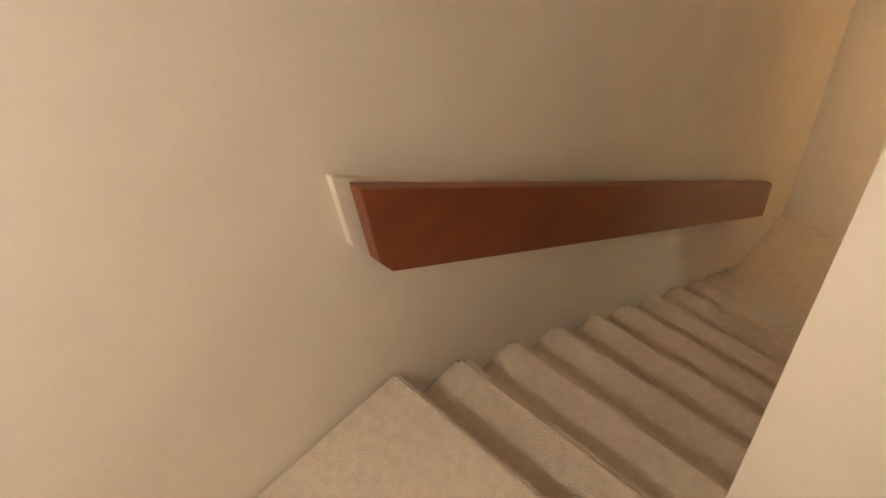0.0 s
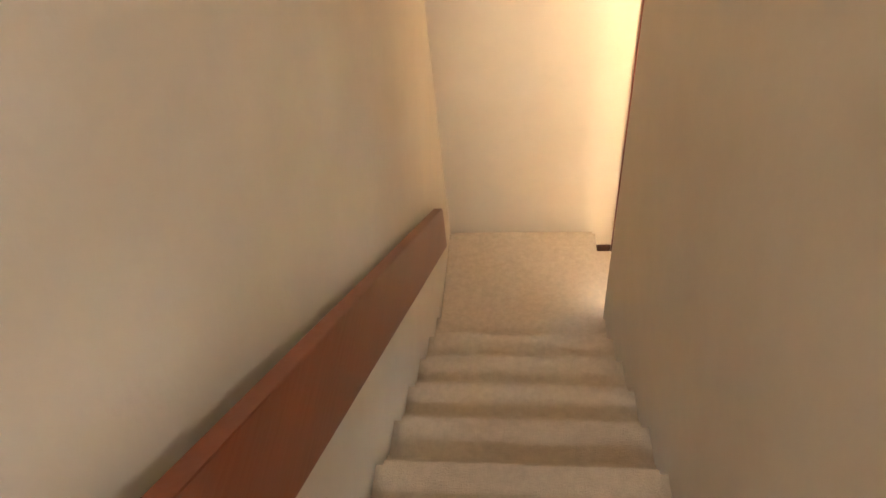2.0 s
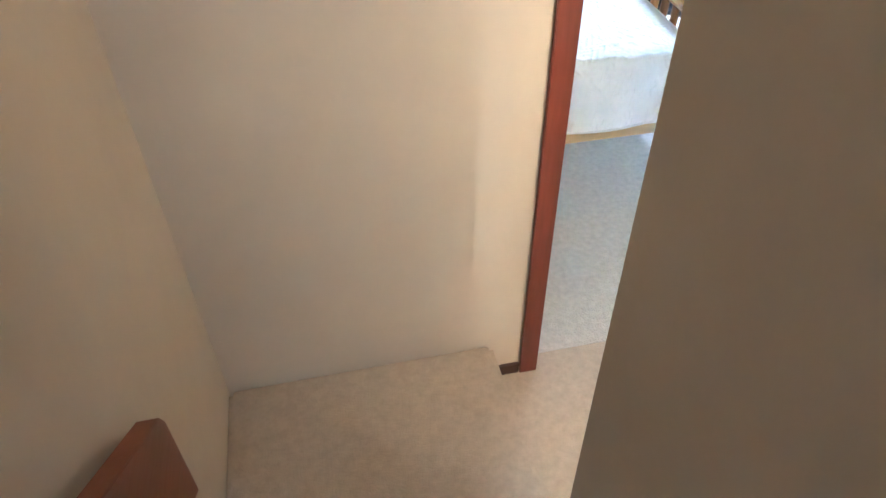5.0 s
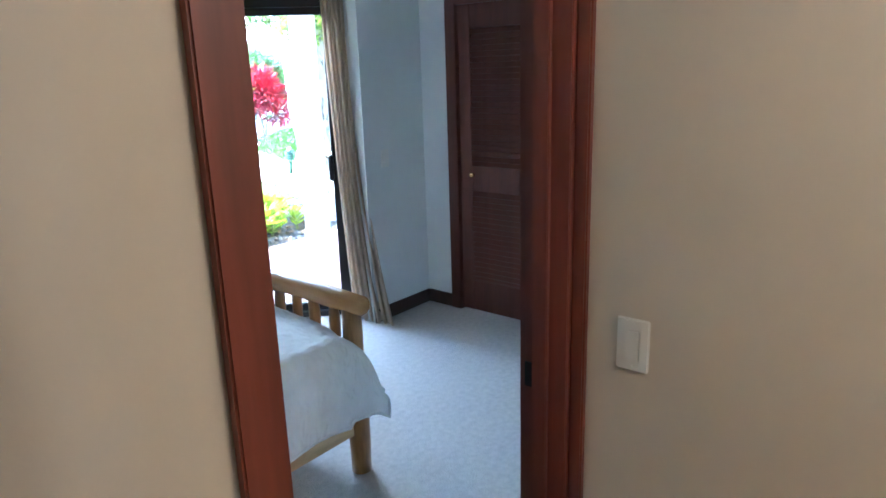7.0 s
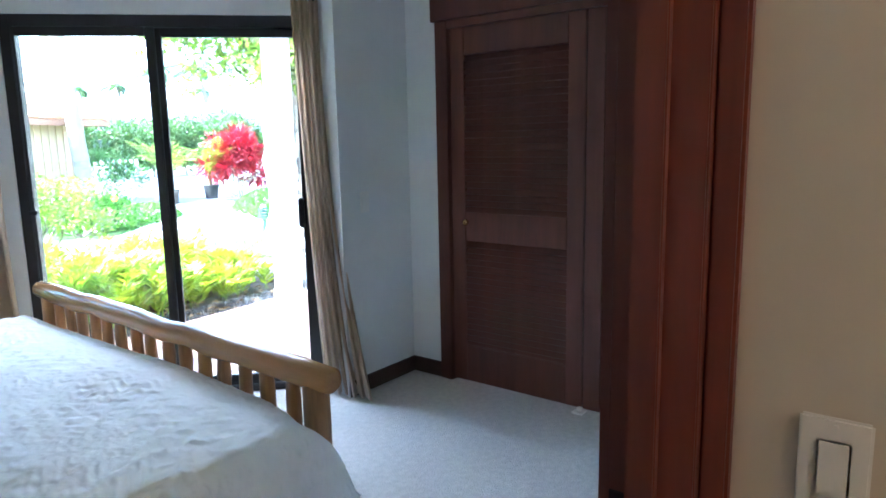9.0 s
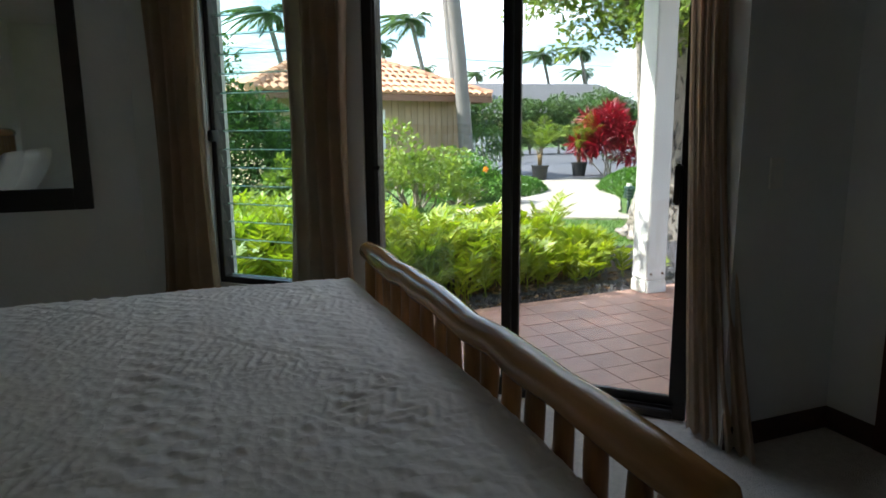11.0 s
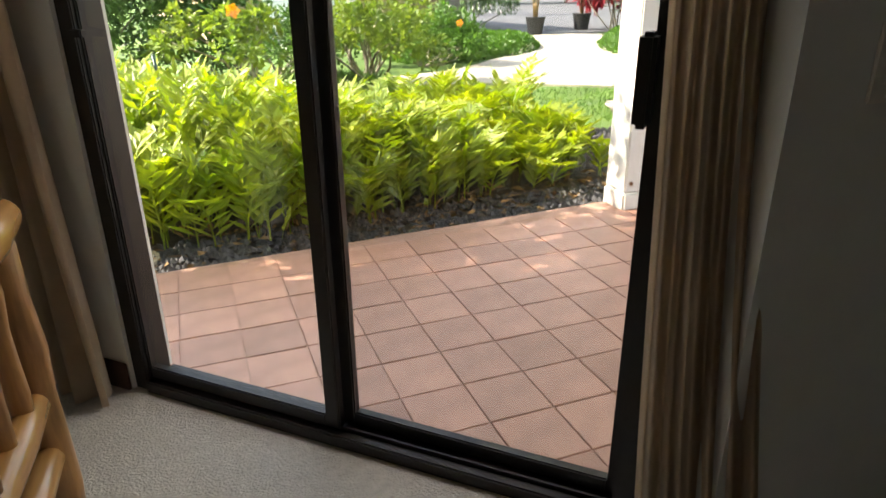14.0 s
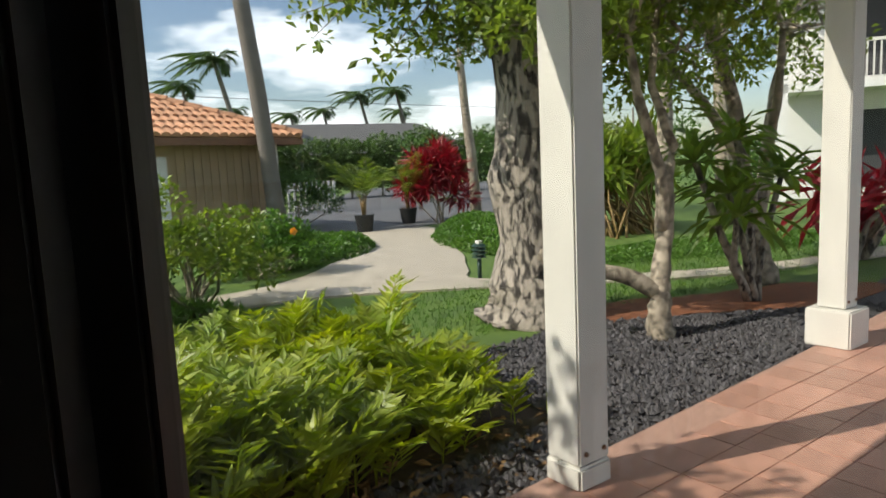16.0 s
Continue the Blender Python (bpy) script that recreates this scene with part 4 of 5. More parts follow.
# ---- ferns ----
def fern_bed(n, seed):
    rg = np.random.default_rng(seed)
    out = []
    made = 0
    while made < n:
        x, y = rg.uniform(-3.5, 5.1), rg.uniform(4.9, 9.2)
        e = edge_y(x)
        front = e + 0.42 + 0.12 * math.sin(x * 2.1)
        right = 4.35 + 0.35 * math.sin(y * 1.7) + (y - 5.2) * 0.22
        back = 8.6 - 0.45 * max(0, x - 1)
        if y < front or x > right or y > back:
            continue
        made += 1
        az = rg.uniform(0, 2 * math.pi)
        h = rg.uniform(0.46, 0.80) * (0.8 + 0.25 * math.sin(x * 1.3 + y))
        near = min(1.0, (y - front) / 0.5)
        h *= 0.72 + 0.33 * near
        ln = rg.uniform(0.06, 0.30)
        k = 11
        t = np.linspace(0, 1, k)
        rad = np.array([math.cos(az), math.sin(az)])
        cx = x + rad[0] * ln * t ** 1.6
        cy = y + rad[1] * ln * t ** 1.6
        cz = GZ + h * (1.25 * t - 0.32 * t ** 3)
        C = np.stack([cx, cy, cz], 1)
        T = unit(np.gradient(C, axis=0))
        s = np.array([-rad[1], rad[0], 0])
        lv = slice(2, k)
        cl_, tl = C[lv], T[lv]
        wl = 0.125 * np.sin(np.linspace(0.9, 2.9, k - 2)) + 0.02
        for sg in (-1, 1):
            D = unit(sg * s[None] * 0.9 + tl * 0.75 + rg.normal(size=(k - 2, 3)) * 0.12)
            U = unit(np.array([[0, 0, 1.0]]) + np.append(rad * -0.5, 0)[None] + rg.normal(size=(k - 2, 3)) * 0.2)
            out.append(leaf_arrays(cl_, D, U, wl * rg.uniform(0.85, 1.15, k - 2) * 1.3, np.full(k - 2, 0.04), 0.15))
        out.append(leaf_arrays(C[-1:], T[-1:], np.array([[0.0, 0.1, 1.0]]), [0.11], [0.034], 0.15))
        # stem
        wv = s * 0.004
        sv = np.concatenate([C[::2] - wv, C[::2] + wv])
        m = len(C[::2])
        out.append((sv, np.array([[i, i + 1, m + i] for i in range(m - 1)] + [[i + 1, m + i + 1, m + i] for i in range(m - 1)])))
    return joined(out)


v, f = fern_bed(3000, 21)
tagged(arrays("fern_bed", v, f, M["fern"]), "bright green fern bed growing along the patio", "ferns", kind="stuff")

# fallen leaves and gravel stones
rg = np.random.default_rng(5)
n = 900
P = np.stack([rg.uniform(-1.5, 4.6, n), np.zeros(n), np.full(n, GZ + 0.035)], 1)
P[:, 1] = edge_y(P[:, 0]) + 0.03 + rg.beta(2, 2.2, n) * 0.75
v, f = leaf_arrays(P, unit(rg.normal(size=(n, 3)) * np.array([1, 1, 0.25])), unit(np.array([[0, 0, 1.0]]) + rg.normal(size=(n, 3)) * 0.5), rg.uniform(0.03, 0.13, n), rg.uniform(0.015, 0.05, n))
tagged(arrays("fallen_leaves", v, f, M["deadleaf"]), "dry brown fallen leaves on the soil", "leaves", kind="stuff")


def stones(n, seed, inside):
    rg = np.random.default_rng(seed)
    base = np.array([(1, 0, 0), (-1, 0, 0), (0, 1, 0), (0, -1, 0), (0, 0, 0.8), (0, 0, -0.8)], float)
    tri = np.array([(0, 2, 4), (2, 1, 4), (1, 3, 4), (3, 0, 4), (2, 0, 5), (1, 2, 5), (3, 1, 5), (0, 3, 5)])
    ps = []
    while len(ps) < n:
        x, y = rg.uniform(-1.5, 10.5), rg.uniform(4.5, 7.2)
        if inside(x, y):
            ps.append((x, y))
    ps = np.array(ps)
    r = rg.uniform(0.012, 0.034, n)
    v = base[None] * r[:, None, None] * rg.uniform(0.6, 1.2, (n, 6, 1))
    a = rg.uniform(0, 6.28, n)
    c, s = np.cos(a)[:, None], np.sin(a)[:, None]
    v = np.stack([v[..., 0] * c - v[..., 1] * s, v[..., 0] * s + v[..., 1] * c, v[..., 2]], -1)
    v[..., 0] += ps[:, :1]
    v[..., 1] += ps[:, 1:]
    v[..., 2] += GZ + 0.03 + rg.uniform(0, 0.012, n)[:, None]
    f = (np.arange(n)[:, None, None] * 6 + tri[None]).reshape(-1, 3)
    return v.reshape(-1, 3), f


def in_gravel(x, y):
    e = edge_y(x)
    if x < 4.6:
        return e + 0.02 < y < e + 0.5
    return e + 0.02 < y < min(6.7, 6.9 - max(0, x - 6.0) * 0.62) and y < e + 2.0 and x < 9.6 and (x - 4.2) > (y - e) * 0.4


v, f = stones(11000, 9, in_gravel)
tagged(arrays("gravel_stones", v, f, M["gravel"]), "loose grey lava gravel stones beside the patio", "gravel", kind="stuff")

# grass blades of the lawn that lies nearest
n = 16000
P = np.stack([rg.uniform(4.5, 13, n), rg.uniform(6.3, 10.6, n), np.full(n, GZ)], 1)
keep = (P[:, 1] > 7.2 - 0.12 * (P[:, 0] - 4.5)) & (P[:, 1] < 9.0 - 0.0 * P[:, 0])
P = P[keep]
n = len(P)
v, f = leaf_arrays(P, unit(rg.normal(size=(n, 3)) * 0.5 + np.array([0, 0, 1])), unit(rg.normal(size=(n, 3))), rg.uniform(0.03, 0.075, n), np.full(n, 0.012))
tagged(arrays("lawn_grass", v, f, M["cover"]), "short green lawn grass beside the path", "grass", kind="stuff")


# ---- shrubs ----
def shrub(name, at, centers, radii, count, L, W, material, label, category, seed, stems=6, stem_mat="branch", group="", stem_r=0.014, flat=0.8, spread=0.12):
    rg = np.random.default_rng(seed)
    rr = random.Random(seed)
    top = empty(name, (at[0], at[1], GZ), label, category, group)
    o = np.array([at[0], at[1], GZ])
    C = np.asarray(centers, float)
    if stems:
        bm = bmesh.new()
        for i in range(stems):
            c = C[rr.randrange(len(C))]
            a = Vector((rr.uniform(-spread, spread), rr.uniform(-spread, spread) * 0.7, -0.03))
            b = Vector(c - o)
            m = a.lerp(b, 0.5) + Vector((rr.uniform(-0.15, 0.15), rr.uniform(-0.15, 0.15), rr.uniform(-0.05, 0.2)))
            tube(bm, [a, a.lerp(m, 0.5), m, m.lerp(b, 0.6), b], [stem_r * 1.6, stem_r * 1.3, stem_r, stem_r * 0.7, stem_r * 0.35], 6, 0.1, rr)
        part("stem", bm, M[stem_mat], top, smooth=True)
    v, f = clump_leaves(C, radii, count, L, W, rg, flat)
    leaves = arrays("foliage", v - o, f, M[material], top)
    return top


def mound(seed, n, cx, cy, sx, sy, z0, z1, r0, r1):
    rg = np.random.default_rng(seed)
    a, q = rg.uniform(0, 6.28, n), np.sqrt(rg.uniform(0, 1, n))
    x, y = cx + np.cos(a) * q * sx, cy + np.sin(a) * q * sy
    z = z0 + (z1 - z0) * (1 - 0.7 * q * q) * rg.uniform(0.15, 1.0, n) ** 0.6
    return np.stack([x, y, z], 1), rg.uniform(r0, r1, n)


c, r = mound(1, 90, 0.75, 9.95, 1.8, 1.2, 0.1, 2.3, 0.25, 0.48)
shrub("hibiscus_bush", (0.75, 9.95), c, r, 17000, 0.085, 0.055, "shrub", "large dense dark green hibiscus bush", "bush", 31, 16)
c, r = mound(2, 34, 3.9, 9.9, 0.95, 0.7, 0.1, 1.35, 0.12, 0.26)
shrub("hibiscus_shrub", (3.9, 9.9), c, r, 3000, 0.08, 0.055, "lightleaf", "leggy hibiscus shrub with pale bare branches", "shrub", 32, 16, stem_r=0.016)
c, r = mound(3, 16, 2.2, 8.6, 0.7, 0.5, 0.35, 1.05, 0.08, 0.18)
hib = shrub("hibiscus_shrub", (2.35, 8.8), c, r, 900, 0.085, 0.058, "lightleaf", "sparse hibiscus shrub with one orange flower", "shrub", 33, 10, stem_r=0.013)


def flower(at, parent, r=0.075):
    o = np.array(parent.matrix_basis.translation)
    rgf = np.random.default_rng(3)
    a = np.arange(5) * 1.2566
    D = unit(np.stack([np.cos(a), -0.5 * np.ones(5), np.sin(a)], 1))
    v, f = leaf_arrays(np.tile(np.array(at) - o, (5, 1)), D, unit(np.tile([[0, -1.0, 0.2]], (5, 1)) + 0.0 * D), np.full(5, r), np.full(5, r), 0.1)
    ob = arrays("flower", v, f, M["flower"], parent)
    return tagged(ob, "orange hibiscus flower")


flower((2.21, 7.75, 0.94), hib)
flower((5.6, 11.1, 0.55), bpy.data.objects["hibiscus_shrub"], 0.07)


c, r = mound(12, 30, 5.3, 11.7, 0.9, 0.6, 0.05, 0.75, 0.15, 0.28)
shrub("low_shrub", (5.3, 11.7), c, r, 3200, 0.075, 0.05, "cover", "low leafy green shrub before the hut", "shrub", 47, 10)
c, r = mound(13, 30, 3.0, 11.4, 1.0, 0.6, 0.05, 0.7, 0.15, 0.3)
shrub("low_shrub", (3.0, 11.4), c, r, 3200, 0.075, 0.05, "shrub", "low dark green shrub before the hut", "shrub", 48, 10)


# ---- ground cover beds ----
def cover_bed(name, poly_c, sx, sy, rot, h, count, seed, mat_name, label, L=0.05, W=0.035):
    rg = np.random.default_rng(seed)
    a, q = rg.uniform(0, 6.28, count), np.sqrt(rg.uniform(0, 1, count))
    u, w = np.cos(a) * q * sx, np.sin(a) * q * sy
    cr_, sr_ = math.cos(rot), math.sin(rot)
    x, y = poly_c[0] + u * cr_ - w * sr_, poly_c[1] + u * sr_ + w * cr_
    hh = h * np.clip((1 - q ** 6), 0, 1) * (0.8 + 0.2 * np.sin(x * 3) * np.sin(y * 2.3))
    z = GZ + hh * rg.uniform(0.55, 1.0, count) ** 0.4
    P = np.stack([x, y, z], 1)
    D = unit(rg.normal(size=(count, 3)) + np.array([0, -0.2, 0.4]))
    U = unit(np.array([[0, 0, 1.0]]) + rg.normal(size=(count, 3)) * 0.4)
    v, f = leaf_arrays(P, D, U, L * rg.uniform(0.7, 1.3, count), W * rg.uniform(0.7, 1.3, count))
    ob = arrays(name, v, f, M[mat_name])
    return tagged(ob, label, "ground cover", kind="stuff")


cover_bed("ground_cover", (6.7, 13.4), 2.0, 1.15, 0.65, 0.38, 9000, 41, "cover", "low green ground cover beside the path", 0.07, 0.05)
cover_bed("ground_cover", (10.6, 12.6), 2.9, 1.35, 1.0, 0.42, 13000, 42, "cover", "low bright green ground cover along the path", 0.07, 0.05)
cover_bed("ground_cover", (11.2, 8.6), 3.0, 0.75, -0.3, 0.12, 8000, 43, "cover", "low green ground cover under the trees", 0.05, 0.035)
cover_bed("ground_cover", (2.2, 9.6), 2.2, 0.5, 0.05, 0.25, 5000, 44, "cover", "grassy green ground cover behind the ferns", 0.12, 0.02)
c, r = mound(6, 40, 9.0, 18.6, 1.15, 0.7, 0.2, 1.25, 0.2, 0.32)
shrub("clipped_shrub", (9.0, 18.6), c, r, 6000, 0.07, 0.04, "shrub", "dark green clipped shrub beside the hut", "shrub", 36, 4)
c, r = mound(7, 18, 11.9, 16.6, 0.8, 0.7, 0.35, 1.75, 0.22, 0.38)
shrub("ti_shrub", (11.75, 16.2), c, r, 1900, 0.36, 0.075, "red", "tall ti shrub with crimson red leaves", "shrub", 37, 6)
c, r = mound(8, 40, 12.3, 11.1, 1.3, 0.8, 0.55, 1.8, 0.2, 0.4)
shrub("ginger_clump", (12.3, 11.1), c, r, 1700, 0.42, 0.10, "lightleaf", "clump of yellow-green ginger leaves on brown canes", "ginger plant", 38, 70, "cane", stem_r=0.017, spread=1.1)


def rosette_plant(at, heads, length, width, material, label, seed):
    """Bare leaning stems, each with a head of long arching leaves."""
    rg, rr = np.random.default_rng(seed), random.Random(seed)
    o = np.array([at[0], at[1], GZ])
    top = empty("ti_plant", tuple(o), label, "ti plant")
    out = []
    for h in heads:
        b = Vector(np.array(h) - o)
        mid = b * 0.5 + Vector((rr.uniform(-0.1, 0.1), rr.uniform(-0.1, 0.1), -0.05))
        part("stem", tube(bmesh.new(), [(rr.uniform(-0.06, 0.06), rr.uniform(-0.06, 0.06), -0.02), mid * 0.5, mid, b], [0.055, 0.045, 0.038, 0.028], 8, 0.08, rr), M["bark"], top, smooth=True)
        n = 22
        az = np.arange(n) * 2.4 + rg.uniform(0, 6)
        el = rg.uniform(-0.35, 1.1, n)
        D = np.stack([np.cos(az) * np.cos(el), np.sin(az) * np.cos(el), np.sin(el)], 1)
        U = unit(np.array([[0, 0, 1.0]]) - D * D[:, 2:3] + rg.normal(size=(n, 3)) * 0.08)
        ln = length * rg.uniform(0.75, 1.15, n)
        P = np.tile(np.array(b), (n, 1))
        out.append(leaf_arrays(P, D, U, ln * 0.62, np.full(n, width), 0.3))
        Q = P + D * (ln * 0.45)[:, None]
        D2 = unit(D + np.array([[0, 0, -0.75]]))
        out.append(leaf_arrays(Q, D2, U, ln * 0.6, np.full(n, width * 0.9), 0.3))
    v, f = joined(out)
    arrays("leaves", v, f, M[material], top)
    return top


rosette_plant((8.1, 6.15), [(7.45, 6.35, 1.25), (7.75, 6.2, 0.95), (8.05, 6.3, 1.45), (8.5, 6.1, 1.05), (7.55, 6.0, 0.75)], 0.62, 0.10, "big", "green ti plant with long broad glossy leaves", 39)
c, r = mound(10, 10, 11.2, 6.6, 0.8, 0.6, 0.4, 1.1, 0.25, 0.4)
shrub("ti_plant", (11.2, 6.5), c, r, 160, 0.5, 0.13, "red", "dark red ti plant behind the patio post", "ti plant", 40, 5, "bark", stem_r=0.04)


# ---- trees ----
def tree(name, at, limbs, tips, leaf_count, L, W, leaf_mat, bark, label, seed, tip_r=0.35, sides=14):
    """limbs: lists of (x, y, z, radius) from the foot; twigs and leaves grow round the tips."""
    rr = random.Random(seed)
    rg = np.random.default_rng(seed)
    o = Vector((at[0], at[1], GZ))
    top = empty(name, tuple(o), label, "tree")
    for i, limb in enumerate(limbs):
        pts, rad = [], []
        for a, b in zip(limb, limb[1:]):
            for k in range(4):
                t = k / 4
                pts.append(Vector(a[:3]).lerp(Vector(b[:3]), t) - o + Vector((rr.uniform(-1, 1), rr.uniform(-1, 1), 0)) * min(a[3] * 0.12, 0.05 * (Vector(b[:3]) - Vector(a[:3])).length))
                rad.append(a[3] + (b[3] - a[3]) * t)
        pts.append(Vector(limb[-1][:3]) - o)
        rad.append(limb[-1][3])
        part("trunk" if i == 0 else "limb", tube(bmesh.new(), pts, rad, sides if i == 0 else 9, 0.09, rr), M[bark], top, smooth=True)
    tips = np.asarray(tips, float)
    bm = bmesh.new()
    ends = [Vector(l[-1][:3]) for l in limbs] + [Vector(l[len(l) // 2][:3]) for l in limbs]
    cs, rs = [], []
    for t in tips:
        e = min(ends, key=lambda q: (q - Vector(t[:3])).length)
        p, q = e - o, Vector(t[:3]) - o
        m = p.lerp(q, 0.5) + Vector((rr.uniform(-.2, .2), rr.uniform(-.2, .2), rr.uniform(-.1, .25)))
        tube(bm, [p, p.lerp(m, 0.6), m, q], [0.026, 0.02, 0.014, 0.006], 6, 0.1, rr)
        for _ in range(5):
            w = q + Vector((rr.gauss(0, 1), rr.gauss(0, 1), rr.gauss(0, 0.7))) * tip_r * 0.8
            tube(bm, [m.lerp(q, 0.7), w], [0.008, 0.003], 5)
            cs.append(np.array(w))
            rs.append(tip_r * rr.uniform(0.4, 0.9))
    part("twigs", bm, M["branch"], top)
    v, f = clump_leaves(np.array(cs), rs, leaf_count, L, W, rg, 0.85, 0.1)
    arrays("crown", v, f, M[leaf_mat], top)
    return top


def cloud_tips(seed, n, c, s):
    rg = np.random.default_rng(seed)
    d = unit(rg.normal(size=(n, 3))) * rg.uniform(0.3, 1.0, (n, 1)) ** 0.5
    return np.array(c) + d * np.array(s)


tree("shade_tree", (6.30, 7.25),
     [[(6.30, 7.25, GZ - 0.02, 0.60), (6.30, 7.25, 0.10, 0.45), (6.28, 7.25, 0.5, 0.36), (6.24, 7.25, 1.4, 0.32), (6.20, 7.25, 2.6, 0.28), (6.15, 7.25, 4.2, 0.2)],
      [(6.08, 7.42, 2.3, 0.10), (5.5, 7.3, 3.0, 0.07), (4.9, 7.2, 3.3, 0.04)],
      [(6.08, 7.42, 2.5, 0.10), (6.6, 7.1, 3.2, 0.07), (7.2, 6.8, 3.7, 0.04)]],
     np.concatenate([cloud_tips(51, 26, (5.35, 7.3, 3.0), (1.0, 0.7, 0.75)), cloud_tips(52, 14, (6.3, 7.2, 4.2), (1.4, 1.0, 0.7))]), 5200, 0.10, 0.065, "lightleaf", "bark", "shade tree with a thick mottled grey trunk", 61, 0.3)
tree("pruned_tree", (6.35, 5.95),
     [[(6.35, 5.95, GZ, 0.115), (6.36, 5.95, 0.15, 0.09), (6.38, 5.96, 0.35, 0.08), (6.52, 6.02, 0.7, 0.062), (6.6, 6.05, 1.02, 0.065)],
      [(6.37, 5.95, 0.26, 0.075), (6.15, 6.1, 0.42, 0.065), (5.85, 6.3, 0.50, 0.055), (5.6, 6.5, 0.62, 0.05)],
      [(6.5, 6.02, 0.75, 0.05), (6.45, 6.0, 1.2, 0.045), (6.2, 6.0, 1.7, 0.04), (6.05, 6.0, 2.2, 0.03)],
      [(6.5, 6.02, 0.9, 0.05), (6.75, 6.1, 1.4, 0.04), (6.6, 6.2, 1.9, 0.035), (6.7, 6.2, 2.5, 0.025)]],
     np.concatenate([cloud_tips(53, 22, (6.4, 6.2, 2.55), (1.1, 0.9, 0.55))]), 4200, 0.10, 0.06, "lightleaf", "branch", "small pruned tree with pale crooked limbs and a cut stump", 62, 0.3)
tree("spreading_tree", (9.1, 6.55),
     [[(9.1, 6.55, GZ, 0.15), (9.0, 6.6, 0.4, 0.11), (8.9, 6.7, 1.1, 0.09), (8.8, 6.75, 1.8, 0.075), (8.5, 6.8, 2.5, 0.05)],
      [(9.0, 6.6, 0.5, 0.09), (9.35, 6.7, 1.2, 0.07), (9.7, 6.8, 2.0, 0.05), (10.0, 6.8, 2.6, 0.03)],
      [(8.9, 6.7, 1.2, 0.07), (8.4, 6.9, 1.9, 0.05), (7.9, 7.1, 2.4, 0.03)],
      [(8.85, 6.7, 1.5, 0.06), (9.2, 7.1, 2.1, 0.045), (9.3, 7.4, 2.8, 0.03)],
      [(9.3, 6.7, 1.1, 0.06), (9.0, 6.4, 1.8, 0.045), (8.7, 6.2, 2.5, 0.03)]],
     np.concatenate([cloud_tips(54, 46, (8.9, 7.0, 2.75), (1.9, 1.2, 0.85))]), 6500, 0.10, 0.055, "lightleaf", "branch", "spreading tree with many crooked branches and small leaves", 63, 0.32)
# Unseen tree added up-sun so its crown breaks up the sunlight on the patio.
tree("patio_tree", (-2.0, 6.6),
     [[(-2.0, 6.6, GZ, 0.13), (-1.9, 6.5, 0.8, 0.10), (-1.6, 6.2, 1.8, 0.08), (-1.2, 5.9, 2.6, 0.05)],
      [(-1.75, 6.35, 1.4, 0.07), (-1.9, 5.9, 2.2, 0.05), (-1.7, 5.6, 2.9, 0.03)]],
     cloud_tips(57, 22, (-0.9, 5.62, 3.15), (1.5, 0.45, 0.7)), 2700, 0.11, 0.065, "shrub", "branch", "leafy tree out of view, added to dapple the patio with shade", 64, 0.3)
for nm, (bx, by), h, r, dx in (("slender_tree", (13.6, 17.0), 4.2, 0.13, -0.4), ("slender_tree", (11.6, 9.6), 3.6, 0.13, 0.05), ("slender_tree", (14.5, 10.2), 4.5, 0.16, -0.3)):
    tree(nm, (bx, by), [[(bx, by, GZ, r * 1.2), (bx + dx * 0.3, by, h * 0.4, r), (bx + dx, by, h, r * 0.7)]], cloud_tips(int(bx * 7), 12, (bx + dx, by, h + 0.3), (1.3, 1.0, 0.6)), 900, 0.11, 0.06, "shrub", "branch", "slender pale-trunked tree in the garden", int(bx * 3), 0.4)


# ---- palms ----
def frond(out, base, az, length, droop, rise, rg, leaflets, lw, ll, wind):
    t = np.linspace(0, 1, leaflets)
    d = np.array([math.cos(az), math.sin(az)])
    C = np.stack([base[0] + d[0] * length * t * (1 - 0.15 * t) + wind[0] * t ** 2 * length, base[1] + d[1] * length * t * (1 - 0.15 * t) + wind[1] * t ** 2 * length, base[2] + length * (rise * t - droop * t ** 2)], 1)
    T = unit(np.gradient(C, axis=0))
    s = np.cross(T, np.array([[0, 0, 1.0]]))
    s = unit(s)
    w = ll * np.sin(0.35 + t * 2.6)
    for sg in (-1, 1):
        D = unit(sg * s * 0.75 + T * 0.8 + np.array([[wind[0], wind[1], -0.35]]) + rg.normal(size=(leaflets, 3)) * 0.08)
        out.append(leaf_arrays(C, D, unit(np.array([[0, 0, 1.0]]) + sg * s * 0.5), w * rg.uniform(0.85, 1.1, leaflets), np.full(leaflets, lw), 0.1))
    wv = np.array([0, 0, 0.02]) * length / 3
    m = leaflets
    out.append((np.concatenate([C - wv, C + wv]), np.array([[i, i + 1, m + i] for i in range(m - 1)] + [[i + 1, m + i + 1, m + i] for i in range(m - 1)])))


